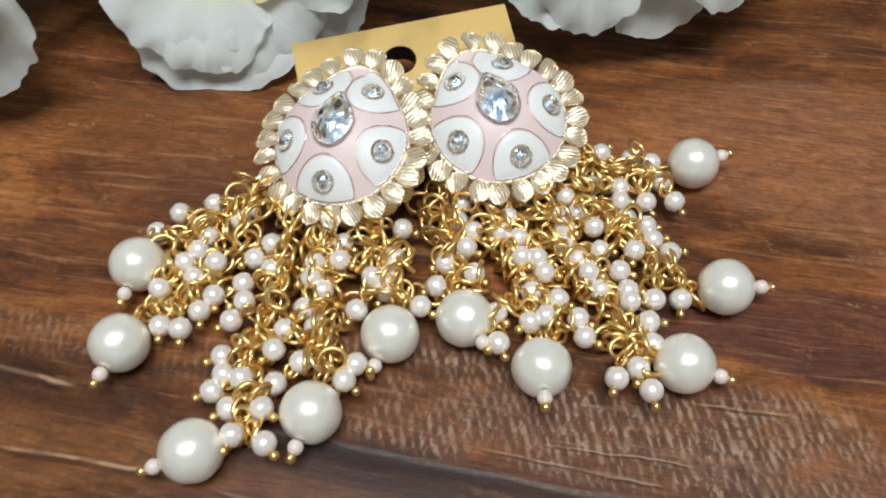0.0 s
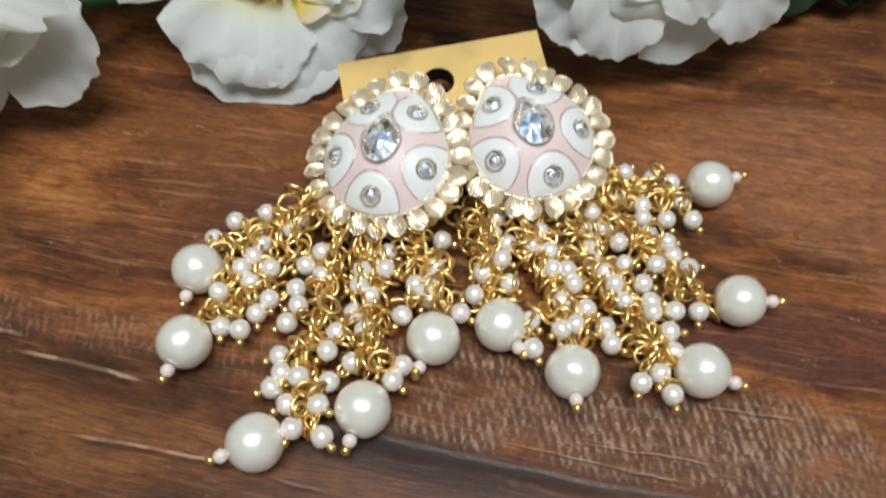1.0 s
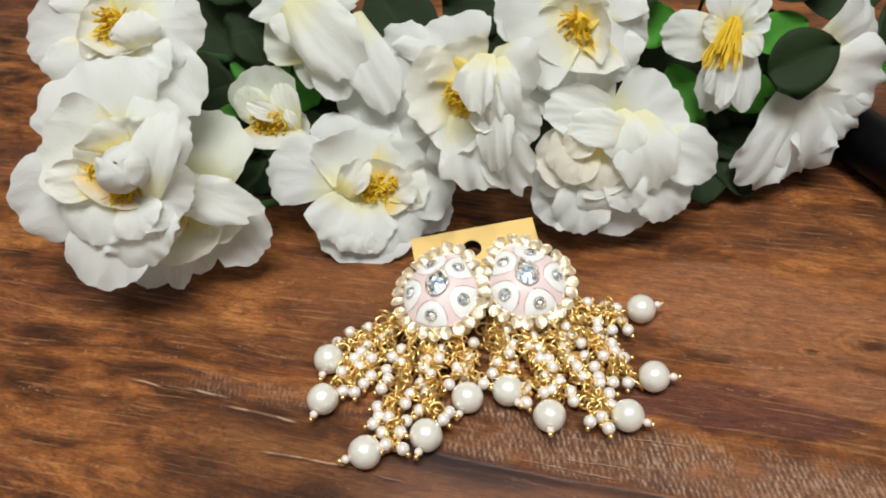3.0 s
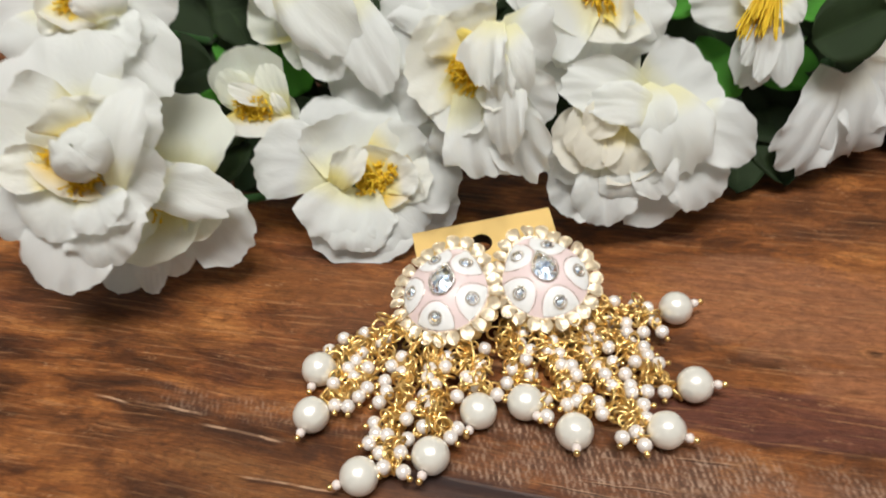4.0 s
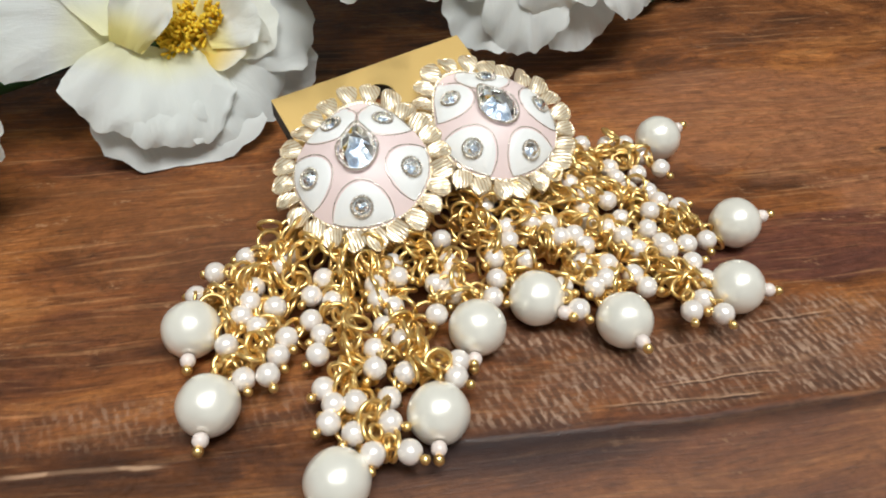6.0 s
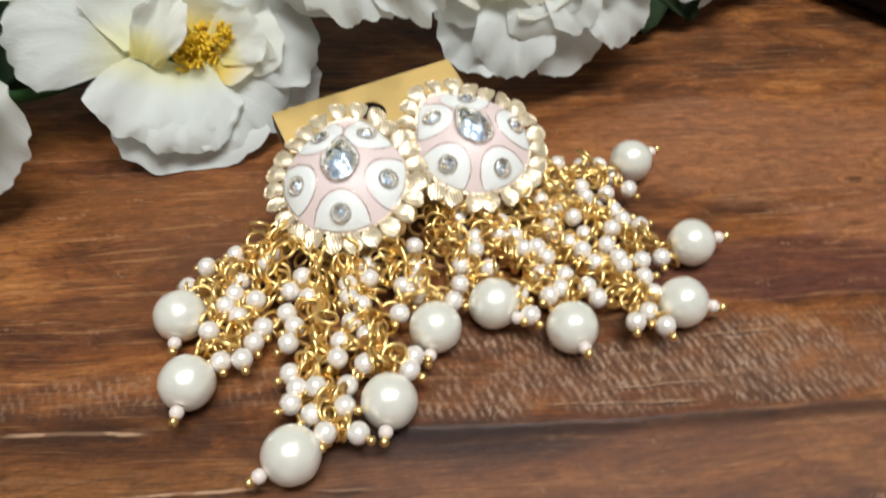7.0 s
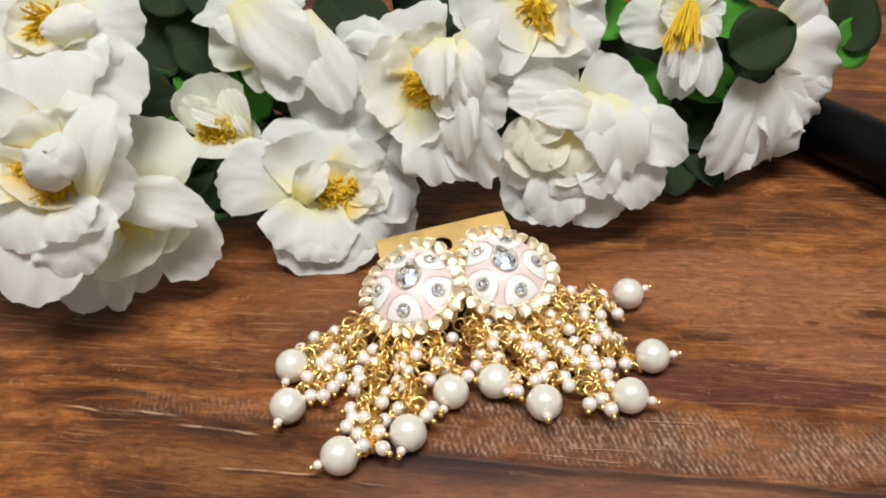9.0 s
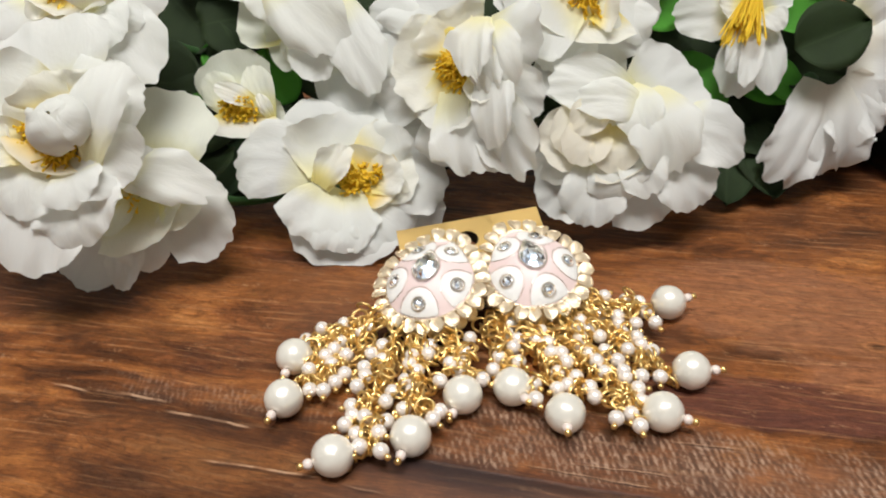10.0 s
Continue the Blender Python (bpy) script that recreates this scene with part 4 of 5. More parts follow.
class Flower:
    """A silk flower about its own axis z (x to its side, y up its face); all lengths in mm."""

    def __init__(self, at, axis, label, seed):
        self.at, self.seed, self.count = Vector(at) * MM, seed, 0
        self.n = Vector(axis).normalized()
        up = (Vector((0, 0, 1)) - self.n * self.n.z).normalized()
        self.turn = Matrix((up.cross(self.n), up, self.n)).transposed().to_4x4()
        self.rng = random.Random(seed)
        self.thing = thing("flower", label, "artificial flower", "flowers of the bunch", Matrix.Translation(self.at))

    def above_table(self, q):
        """How far a point must be raised, in the flower's own axes, to stay on the table."""
        low = 0.5 - (self.turn @ q).z - self.at.z / MM
        return self.turn.to_3x3().transposed() @ Vector((0, 0, low)) if low > 0 else Vector()

    def petal(self, base, tip, wide, bulge, cup, ruffle, material):
        self.count += 1
        me = petal_mesh(base, tip, wide, bulge, cup, ruffle, self.seed * 100 + self.count, material, self.above_table)
        child("petal", me, self.thing, self.turn)

    def heart_petal(self, way, shift, radius, polar, half):
        self.count += 1
        m = Matrix.Translation(Vector(shift) * MM) @ Vector(way).to_track_quat("Z", "Y").to_matrix().to_4x4() @ Matrix.Rotation(radians(115 * self.count), 4, "Z")
        child("heart_petal", shell_mesh("heart_petal", radius * MM, polar, half, self.seed * 7 + self.count), self.thing, self.turn @ m, "curled inner petal")

    def stamens(self, base, tip, count, spread, radius):
        """A tuft from base to tip, its feet spread over a disc and its heads fanned out by spread degrees."""
        rng, way = self.rng, Vector(tip) - Vector(base)
        q = way.to_track_quat("Z", "Y").to_matrix().to_4x4()
        if count > 60:
            bed = ball_mesh("stamen_bed", radius * 0.8 * MM, STAMEN, 10, 0.0, self.seed, 0.12)
            child("stamen_bed", bed, self.thing, self.turn @ Matrix.Translation(Vector(base) * MM) @ q @ Matrix.Diagonal((1, 1, 0.5, 1)), "golden yellow base of the stamens")
        for k in range(count):
            a, b = rng.uniform(0, 2 * math.pi), math.sqrt(rng.random())
            foot = Vector((math.cos(a), math.sin(a), 0)) * b * radius * 0.75
            d = Vector((math.sin(radians(spread) * b) * math.cos(a), math.sin(radians(spread) * b) * math.sin(a), math.cos(radians(spread) * b)))
            d = (d + Vector((rng.uniform(-1, 1), rng.uniform(-1, 1), 0)) * 0.18).normalized()
            size = max(3.8, way.length) * rng.uniform(0.55, 1.05)
            m = Matrix.Translation(Vector(base) * MM) @ q @ Matrix.Translation(foot * MM) @ d.to_track_quat("Z", "Y").to_matrix().to_4x4()
            child("stamen", STAMENS[k % 6], self.thing, self.turn @ m @ Matrix.Diagonal((5.6 * MM, 5.6 * MM, size * MM, 1)))

    def finish(self):
        child("calyx", ball_mesh("calyx", 2.8 * MM, STEM, 8), self.thing, self.turn @ Matrix.Translation((0, 0, -9.0 * MM)) @ Matrix.Diagonal((1, 1, 0.8, 1)), "green calyx")
        foot = -self.n * 9.0 * MM
        c = Vector(ROOT) * MM - self.at
        b = foot - self.n * c.length * 0.30
        stem = [foot * (1 - t) ** 2 + b * 2 * t * (1 - t) + c * t * t for t in [i / 14 for i in range(15)]]
        stem = [Vector((q.x, q.y, max(q.z, 2.2 * MM - self.at.z))) for q in stem]
        child("stem", tube_mesh("stem", stem, 1.5 * MM, STEM, 8), self.thing, None, "green stem")


FLOWER_SEEDS = iter(range(1, 100))


def start_flower(at, axis, label):
    return Flower(at, axis, label, next(FLOWER_SEEDS))


def build_low_flower():
    f = start_flower((-61.0, 79.0, 20.0), (0.12, -0.74, 0.64), 'open white silk flower with yellow stamens, low beside the earrings')
    f.petal((-6.5, 4.8, -1.0), (-30.9, 13.2, -4.0), 21.8, 4, 0.05, 1, PETAL)
    f.petal((1.1, 6.2, -2.0), (1.0, 29.0, -3.0), 28.4, 3, 0.1, 1.2, PETAL)
    f.petal((7.9, 5.9, -3.0), (25.8, 23.1, -5.0), 22.5, 3, 0.08, 1, PETAL)
    f.petal((6.0, 2.0, -1.0), (32.5, 2.1, -3.0), 23.9, 3, 0.12, 1, PETAL)
    f.petal((8.7, -4.4, -4.2), (29.4, -13.4, -5.0), 15.4, 1.27, 0.05, 0.8, PETAL)
    f.petal((-1.4, -2.9, -3.5), (-3.1, -25.4, -0.2), 27.7, -0.05, 0.06, 0.6, PETAL)
    f.petal((4.0, -2.3, -0.4), (12.9, -21.3, 1.6), 20.9, 0.73, 0.08, 1.1, PETAL)
    f.petal((-2.6, -1.1, 0.5), (-10.0, -17.3, 3.8), 23.2, 0.49, 0.1, 1.2, PETAL)
    f.petal((1.0, -2.4, 1.0), (-0.2, -21.5, 4.0), 19.8, -0.05, 0.1, 1.2, PETAL)
    f.petal((0.0, 0.5, 0.0), (3.4, 20.0, 4.0), 33.6, -2, 0.22, 1.1, PETAL)
    f.petal((4.3, 0.8, 1.0), (21.3, 6.7, 3.0), 23.5, -1, 0.18, 0.7, PETAL_INNER)
    f.petal((7.4, 0.1, 0.9), (16.3, -4.1, 4.7), 14.6, -1.01, 0.2, 0.4, PETAL_THROAT)
    f.petal((7.4, -0.1, -0.0), (13.2, 5.7, 6.0), 19.8, -2, 0.24, 0.5, PETAL_INNER)
    f.petal((8.0, -1.3, 2.0), (17.7, 1.6, 7.0), 11.5, -1, 0.25, 0.5, PETAL_FAINT)
    f.petal((-6.2, -1.2, 2.0), (2.1, 9.8, 7.0), 9.4, 2, 0.14, 1.3, PETAL_FAINT)
    f.stamens((4.0, -0.6, 0.0), (1.9, 0.1, 4.0), 130, 34, 3.6)
    f.stamens((9.5, 0.6, -0.0), (7.7, 1.9, 4.0), 120, 34, 3.4)
    f.finish()


def build_small_flower():
    f = start_flower((-93.0, 94.0, 36.0), (0.10, -0.80, 0.55), 'small half-open cream silk flower')
    f.petal((-1.0, 1.0, -3.0), (-3.8, 20.0, -1.0), 20.9, -2, 0.2, 0.5, PETAL_CREAM)
    f.petal((-1.6, 0.8, -2.0), (-10.5, 12.2, -0.0), 10.4, -1, 0.15, 0.5, PETAL_CREAM)
    f.petal((4.3, -1.3, -2.0), (12.2, 2.4, -1.0), 10.4, -1, 0.15, 0.4, PETAL_CREAM)
    f.petal((8.1, -2.3, -0.0), (3.9, 13.3, 4.0), 8.9, 1, 0.1, 0.4, PETAL_CREAM)
    f.petal((0.5, 0.7, -0.3), (0.1, -7.7, 3.8), 21.4, -0.48, 0.15, 0.4, PETAL_INNER)
    f.petal((5.3, 2.1, 2.0), (-6.1, 7.9, 6.0), 5.8, 2, 0.05, 0.3, PETAL_FAINT)
    f.petal((9.8, -2.6, 1.0), (6.1, 4.3, 5.0), 3.8, 1, 0.05, 0.3, PETAL_FAINT)
    f.stamens((0.3, 1.2, -1.0), (-0.6, -1.4, 3.0), 200, 30, 6.5)
    f.finish()


def build_ruffled_flower():
    f = start_flower((-22.0, 86.0, 50.0), (-0.25, -0.80, 0.50), 'large white silk flower with ruffled petals')
    f.petal((-13.4, 5.1, -4.0), (-39.4, 13.7, -6.0), 21.8, 3, 0.05, 1, PETAL)
    f.petal((-12.1, -3.0, -4.0), (-31.9, -9.6, -6.0), 18.4, 2, 0.05, 0.8, PETAL)
    f.petal((-8.8, 11.7, -3.0), (-16.6, 25.3, -4.0), 27.8, 3, 0.1, 1.2, PETAL)
    f.petal((-6.5, -7.2, -5.0), (-4.8, -26.2, -8.0), 18.2, 3, 0.05, 0.8, PETAL)
    f.petal((-3.3, -2.8, -1.0), (8.8, -25.6, -3.0), 20.8, 4, 0.06, 1.4, PETAL)
    f.petal((3.6, -0.4, -2.0), (17.7, -25.9, -5.0), 15.9, 4, 0.06, 1.2, PETAL)
    f.petal((0.5, 10.3, -1.0), (16.4, 5.7, -3.0), 26.0, 5, 0.05, 1.2, PETAL)
    f.petal((3.4, 1.2, -2.0), (18.6, -9.6, -4.0), 17.4, 4, 0.05, 1, PETAL)
    f.petal((-4.2, 4.9, -0.0), (-23.0, 1.5, 5.0), 24.0, -4, 0.22, 0.9, PETAL_INNER)
    f.petal((-4.2, 1.7, 0.0), (-4.5, -16.5, 4.0), 19.0, -4, 0.22, 0.9, PETAL_FAINT)
    f.petal((-4.4, 6.5, 0.0), (-10.9, 15.0, 5.0), 20.6, -3, 0.2, 0.9, PETAL_INNER)
    f.petal((6.9, 8.2, 3.0), (11.7, -19.6, 4.0), 10.8, 4, 0.1, 1, PETAL)
    f.petal((2.9, 3.2, 3.0), (5.8, -8.3, 8.0), 8.9, -2, 0.3, 0.5, PETAL_INNER)
    f.petal((2.4, 15.1, 5.0), (3.5, -2.8, 10.0), 10.7, 4, 0.14, 1.5, PETAL)
    f.petal((3.9, 10.8, 4.0), (7.7, -5.8, 8.0), 9.2, 4, 0.12, 1.3, PETAL_FAINT)
    f.petal((4.7, 14.0, 4.0), (13.7, -2.8, 7.0), 12.2, 4, 0.12, 0.9, PETAL)
    f.stamens((-4.2, 2.0, 0.0), (-6.2, -0.6, 4.0), 150, 38, 5)
    f.finish()


def build_drooping_flower():
    f = start_flower((20.0, 86.0, 34.0), (0.02, -0.74, 0.66), 'large white ruffled silk flower drooping to the table')
    f.petal((-4.9, 7.0, -3.0), (-14.0, 27.1, -5.0), 25.2, 3, 0.08, 0.9, PETAL)
    f.petal((4.5, 6.0, -1.0), (22.7, 18.8, -3.0), 23.1, 4, 0.05, 0.9, PETAL)
    f.petal((-8.6, -11.2, -5.0), (-22.7, -21.7, -7.0), 17.4, 2, 0.04, 0.9, PETAL)
    f.petal((2.9, -9.8, -5.0), (11.5, -26.7, -7.0), 19.8, 2, 0.04, 0.7, PETAL)
    f.petal((-7.1, -3.6, -2.0), (-24.8, -10.3, -4.0), 14.8, 3, 0.06, 0.7, PETAL)
    f.petal((12.3, -4.0, -2.0), (22.7, -23.4, -3.0), 17.9, 3, 0.06, 0.8, PETAL)
    f.petal((12.4, 2.4, -1.0), (35.8, -8.2, -2.0), 17.9, 5, 0.04, 0.7, PETAL)
    f.petal((-4.9, -5.7, -1.0), (-8.8, -29.0, -2.0), 17.0, 3, 0.05, 0.9, PETAL)
    f.petal((-1.1, -3.0, 1.0), (-23.0, -2.7, 4.0), 17.7, -3, 0.2, 0.7, PETAL_BEIGE_SHADED)
    f.petal((-2.8, -7.2, 1.0), (0.0, -22.2, 1.0), 15.2, 3, 0.08, 0.7, PETAL)
    f.petal((0.4, -6.4, 1.0), (9.8, -20.0, 2.0), 12.8, 3, 0.08, 0.7, PETAL)
    f.petal((0.1, -9.2, 2.0), (-4.2, -0.4, 6.0), 13.6, -3, 0.25, 0.4, PETAL_BEIGE_SHADED)
    f.petal((0.1, -8.0, 2.0), (3.2, -15.5, 5.0), 17.5, -2, 0.25, 0.4, PETAL_BEIGE_SHADED)
    f.petal((4.6, 6.3, 3.0), (-20.3, 12.9, 5.0), 14.5, 5, 0.08, 0.8, PETAL)
    f.petal((7.1, 9.6, 3.0), (15.4, -14.7, 6.0), 19.1, 6, 0.05, 1.2, PETAL)
    f.petal((7.7, 1.8, 6.0), (-13.0, 5.8, 9.0), 11.1, 5, 0.1, 0.7, PETAL)
    f.petal((2.0, 10.6, 5.0), (6.9, -7.0, 8.0), 12.7, 4, 0.1, 0.8, PETAL)
    f.petal((-7.1, 4.4, 2.0), (-18.7, -7.3, 4.0), 12.3, 3, 0.12, 0.3, PETAL_BEIGE_SHADED)
    f.petal((-5.9, 1.6, 3.0), (-13.2, -12.8, 5.0), 12.2, 3, 0.12, 0.3, PETAL_BEIGE_SHADED)
    f.petal((-2.7, -0.3, 3.0), (-0.4, -14.7, 4.0), 13.9, 3, 0.12, 0.3, PETAL_BEIGE_SHADED)
    f.petal((-5.2, 4.4, 5.0), (-13.6, -3.9, 7.0), 9.7, 3, 0.15, 0.3, PETAL_BEIGE_SHADED)
    f.finish()


def build_top_flower():
    f = start_flower((8.0, 106.0, 65.0), (-0.05, -0.82, 0.56), 'white silk flower at the top of the bunch')
    f.petal((-0.6, 0.5, -2.3), (-9.3, -19.4, -1.4), 21.6, 1.36, 0.08, 0.9, PETAL_FAINT)
    f.petal((2.2, -1.1, -2.3), (13.9, -17.9, -1.5), 25.1, 1.44, 0.08, 0.9, PETAL)
    f.petal((1.9, 2.1, -1.0), (23.9, 0.2, -1.8), 23.0, 3.73, 0.06, 0.9, PETAL)
    f.petal((2.1, -1.4, -0.3), (0.1, -13.9, 3.8), 26.5, -1.59, 0.2, 0.6, PETAL_INNER)
    f.petal((-0.8, 1.8, 0.9), (-19.7, -6.1, 2.6), 30.1, 4.03, 0.05, 0.8, PETAL)
    f.petal((-1.8, 5.5, -1.0), (-25.2, 10.3, -2.0), 25.0, 4, 0.06, 0.8, PETAL)
    f.petal((-0.1, 5.5, -1.0), (-6.2, 20.9, -2.0), 26.5, 4, 0.08, 0.8, PETAL)
    f.petal((1.7, 5.6, -1.0), (13.0, 19.5, -2.0), 26.4, 4, 0.08, 0.8, PETAL)
    f.petal((3.8, -1.5, 1.0), (12.0, -0.3, 6.0), 17.4, -2, 0.2, 0.6, PETAL_INNER)
    f.petal((0.2, 0.1, 1.0), (-0.6, 9.4, 6.0), 19.2, -2, 0.2, 0.6, PETAL_INNER)
    f.stamens((1.0, 1.1, 0.0), (-0.6, -3.0, 5.0), 90, 45, 5.5)
    f.finish()


def build_stamened_flower():
    f = start_flower((58.0, 113.0, 55.0), (-0.05, -0.86, 0.50), 'white silk flower with long yellow stamens')
    f.petal((1.6, 4.2, -2.0), (-19.2, 1.1, -2.7), 15.1, 2.72, 0.1, 0.8, PETAL_FAINT)
    f.petal((1.7, -1.0, -1.3), (-1.5, -21.5, -0.2), 12.6, 1.2, 0.08, 0.8, PETAL)
    f.petal((5.6, 5.8, -2.0), (13.8, 11.1, -3.0), 9.5, 2, 0.08, 0.6, PETAL)
    f.petal((6.1, 3.7, -0.3), (8.6, -20.7, 1.8), 9.8, 1.18, 0.1, 0.7, PETAL)
    f.petal((1.6, 1.6, 1.7), (-4.0, -15.2, 5.7), 6.0, 1.27, 0.15, 0.5, PETAL)
    f.petal((3.8, 1.3, 2.7), (-0.5, -19.5, 5.8), 6.3, 1.77, 0.15, 0.5, PETAL)
    f.petal((0.8, 5.1, 1.0), (-7.7, 5.1, 4.0), 8.0, -2, 0.2, 0.5, PETAL_FAINT)
    f.petal((3.1, 7.5, -2.0), (-2.1, 20.5, -3.0), 12.3, 2, 0.1, 0.7, PETAL)
    f.petal((4.8, 7.5, -2.0), (9.4, 19.5, -3.0), 12.2, 2, 0.1, 0.7, PETAL)
    f.petal((5.5, 3.2, 1.8), (9.8, -2.3, 7.0), 7.9, 1.2, 0.2, 0.5, PETAL)
    f.stamens((2.6, 8.1, 3.0), (-1.8, -7.4, 6.0), 120, 11, 2.6)
    f.finish()


def build_aside_flower():
    f = start_flower((86.0, 109.0, 38.0), (0.30, -0.88, 0.30), 'white silk flower turned aside, with wavy petals')
    f.petal((-0.6, -0.9, -1.3), (-18.3, -28.8, -0.4), 18.3, 2.01, 0.02, 1.6, PETAL_PLAIN)
    f.petal((0.9, -1.0, -0.3), (0.4, -29.2, 0.8), 25.2, 1.73, 0.02, 1.8, PETAL_PLAIN)
    f.petal((3.7, -0.7, -1.3), (13.7, -17.6, -0.4), 23.2, 1.98, 0.02, 1.6, PETAL_PLAIN)
    f.petal((7.4, 1.4, -2.1), (29.6, -12.4, -2.1), 21.4, 2.91, 0.02, 1.6, PETAL_PLAIN)
    f.petal((8.9, 6.9, -2.0), (36.0, -0.6, -2.8), 27.0, 3.71, 0.02, 1.4, PETAL_PLAIN)
    f.petal((9.1, 12.3, -3.0), (31.5, 21.7, -4.0), 22.6, 3, 0.05, 1, PETAL)
    f.petal((0.7, -3.8, -4.3), (-8.1, -22.7, -5.4), 17.6, 0.77, 0.02, 0.8, PETAL_PLAIN)
    f.finish()


def build_closed_heart_flower():
    f = start_flower((-121.0, 52.0, 50.0), (0.05, -0.76, 0.62), 'large white silk flower with a closed heart')
    f.petal((-8.2, 0.0, -5.1), (-41.9, -13.8, -7.2), 24.9, 2.22, 0.05, 0.9, PETAL)
    f.petal((-8.3, 5.0, -6.0), (-16.5, 31.3, -6.0), 36.2, 3, 0.1, 1.2, PETAL)
    f.petal((-5.8, -8.3, -2.3), (-11.7, -37.1, -2.2), 23.8, 1.74, 0.04, 0.8, PETAL)
    f.petal((-2.1, 3.0, -3.0), (14.4, 12.2, -4.0), 22.9, 3, 0.1, 0.9, PETAL)
    f.petal((-3.4, 1.3, -2.0), (-27.5, 6.7, 1.0), 27.4, -2, 0.2, 1, PETAL_FAINT)
    f.petal((-1.6, -8.5, -0.3), (4.1, -29.4, 0.7), 21.9, 1.82, 0.06, 1.3, PETAL)
    f.petal((-0.5, -5.4, 1.8), (14.6, -14.6, 2.9), 20.0, 2.86, 0.08, 1, PETAL)
    f.petal((-7.5, -6.7, 0.7), (-15.7, -22.2, 1.6), 17.7, 1.94, 0.06, 0.7, PETAL)
    f.petal((-6.8, -5.2, 2.0), (-24.4, -3.9, 5.0), 11.1, 2, 0.1, 0.7, PETAL_INNER)
    f.petal((-3.3, -0.5, 2.0), (-13.1, 6.6, 7.0), 17.4, -3, 0.25, 0.8, PETAL_INNER)
    f.petal((-1.1, 2.5, 3.0), (-2.5, 11.7, 9.0), 20.3, -2, 0.25, 1, PETAL_INNER)
    f.petal((2.4, 0.8, 4.0), (10.8, 7.8, 10.0), 14.0, -1, 0.25, 0.6, PETAL_INNER)
    f.petal((6.2, -10.4, 5.0), (13.8, 13.2, 9.0), 11.7, 4, 0.12, 0.8, PETAL)
    f.petal((1.2, -10.2, 2.7), (4.7, -20.5, 6.8), 14.3, 1.22, 0.1, 0.6, PETAL)
    f.petal((-3.3, -3.7, 1.7), (-6.7, -11.9, 6.5), 19.0, -0.41, 0.15, 0.4, PETAL_THROAT)
    f.petal((-2.0, -3.7, 1.9), (8.3, -9.2, 5.9), 15.9, -0.24, 0.15, 0.4, PETAL_THROAT)
    f.stamens((-8.1, -2.9, 3.0), (-8.8, -5.5, 6.0), 90, 35, 4.2)
    f.stamens((-1.0, -7.3, 3.0), (0.4, -10.5, 6.0), 120, 35, 5)
    f.heart_petal((0.0, 0.1, 1.0), (0.9, -1.5, 10.0), 6.4, 150, 330)
    f.heart_petal((0.25, 0.1, 1.0), (1.3, -1.5, 9.5), 7.1, 125, 110)
    f.heart_petal((-0.3, 0.3, 1.0), (-0.2, -1.7, 9.0), 7.6, 120, 95)
    f.finish()


def build_cup_flower():
    f = start_flower((-97.0, 62.0, 27.0), (-0.02, -0.74, 0.64), 'white silk flower with a pale yellow cup')
    f.petal((-19.3, 1.6, -4.0), (-10.1, 30.5, -5.0), 27.7, 3, 0.08, 0.9, PETAL_CREAM)
    f.petal((-10.9, 0.8, -4.1), (7.8, -13.8, -5.4), 20.8, 3.26, 0.03, 0.8, PETAL)
    f.petal((-24.2, -6.5, -5.1), (-38.5, -26.9, -6.3), 20.2, 1.44, 0.04, 0.8, PETAL)
    f.petal((-19.7, -8.4, -3.1), (-22.0, -28.3, -3.1), 10.3, 1.32, 0.1, 0.6, PETAL)
    f.petal((-16.7, -8.6, -2.1), (-14.9, -22.9, -2.1), 12.6, 1.31, 0.1, 0.6, PETAL)
    f.petal((-20.1, 0.4, 0.9), (-24.5, -14.5, 3.8), 11.7, -0.21, 0.15, 0.5, PETAL_CREAM)
    f.petal((-17.2, -0.1, 0.0), (-7.6, 0.1, 3.0), 17.2, -2, 0.2, 0.5, PETAL_INNER)
    f.petal((-15.8, -1.9, 0.9), (-8.5, -16.0, 6.9), 25.4, -1.8, 0.18, 0.5, PETAL_CREAM)
    f.petal((-8.5, -1.1, 0.9), (1.7, -8.8, 4.6), 13.9, -0.16, 0.15, 0.5, PETAL_CREAM)
    f.petal((-19.2, 4.3, 5.0), (7.5, -2.5, 9.2), 13.4, 6.56, 0.05, 0.8, PETAL)
    f.petal((-18.7, 2.9, 4.0), (-5.2, 3.3, 9.0), 12.3, 5, 0.1, 0.6, PETAL)
    f.stamens((-18.9, -2.8, 1.0), (-15.6, -3.1, 6.0), 16, 35, 3)
    f.finish()


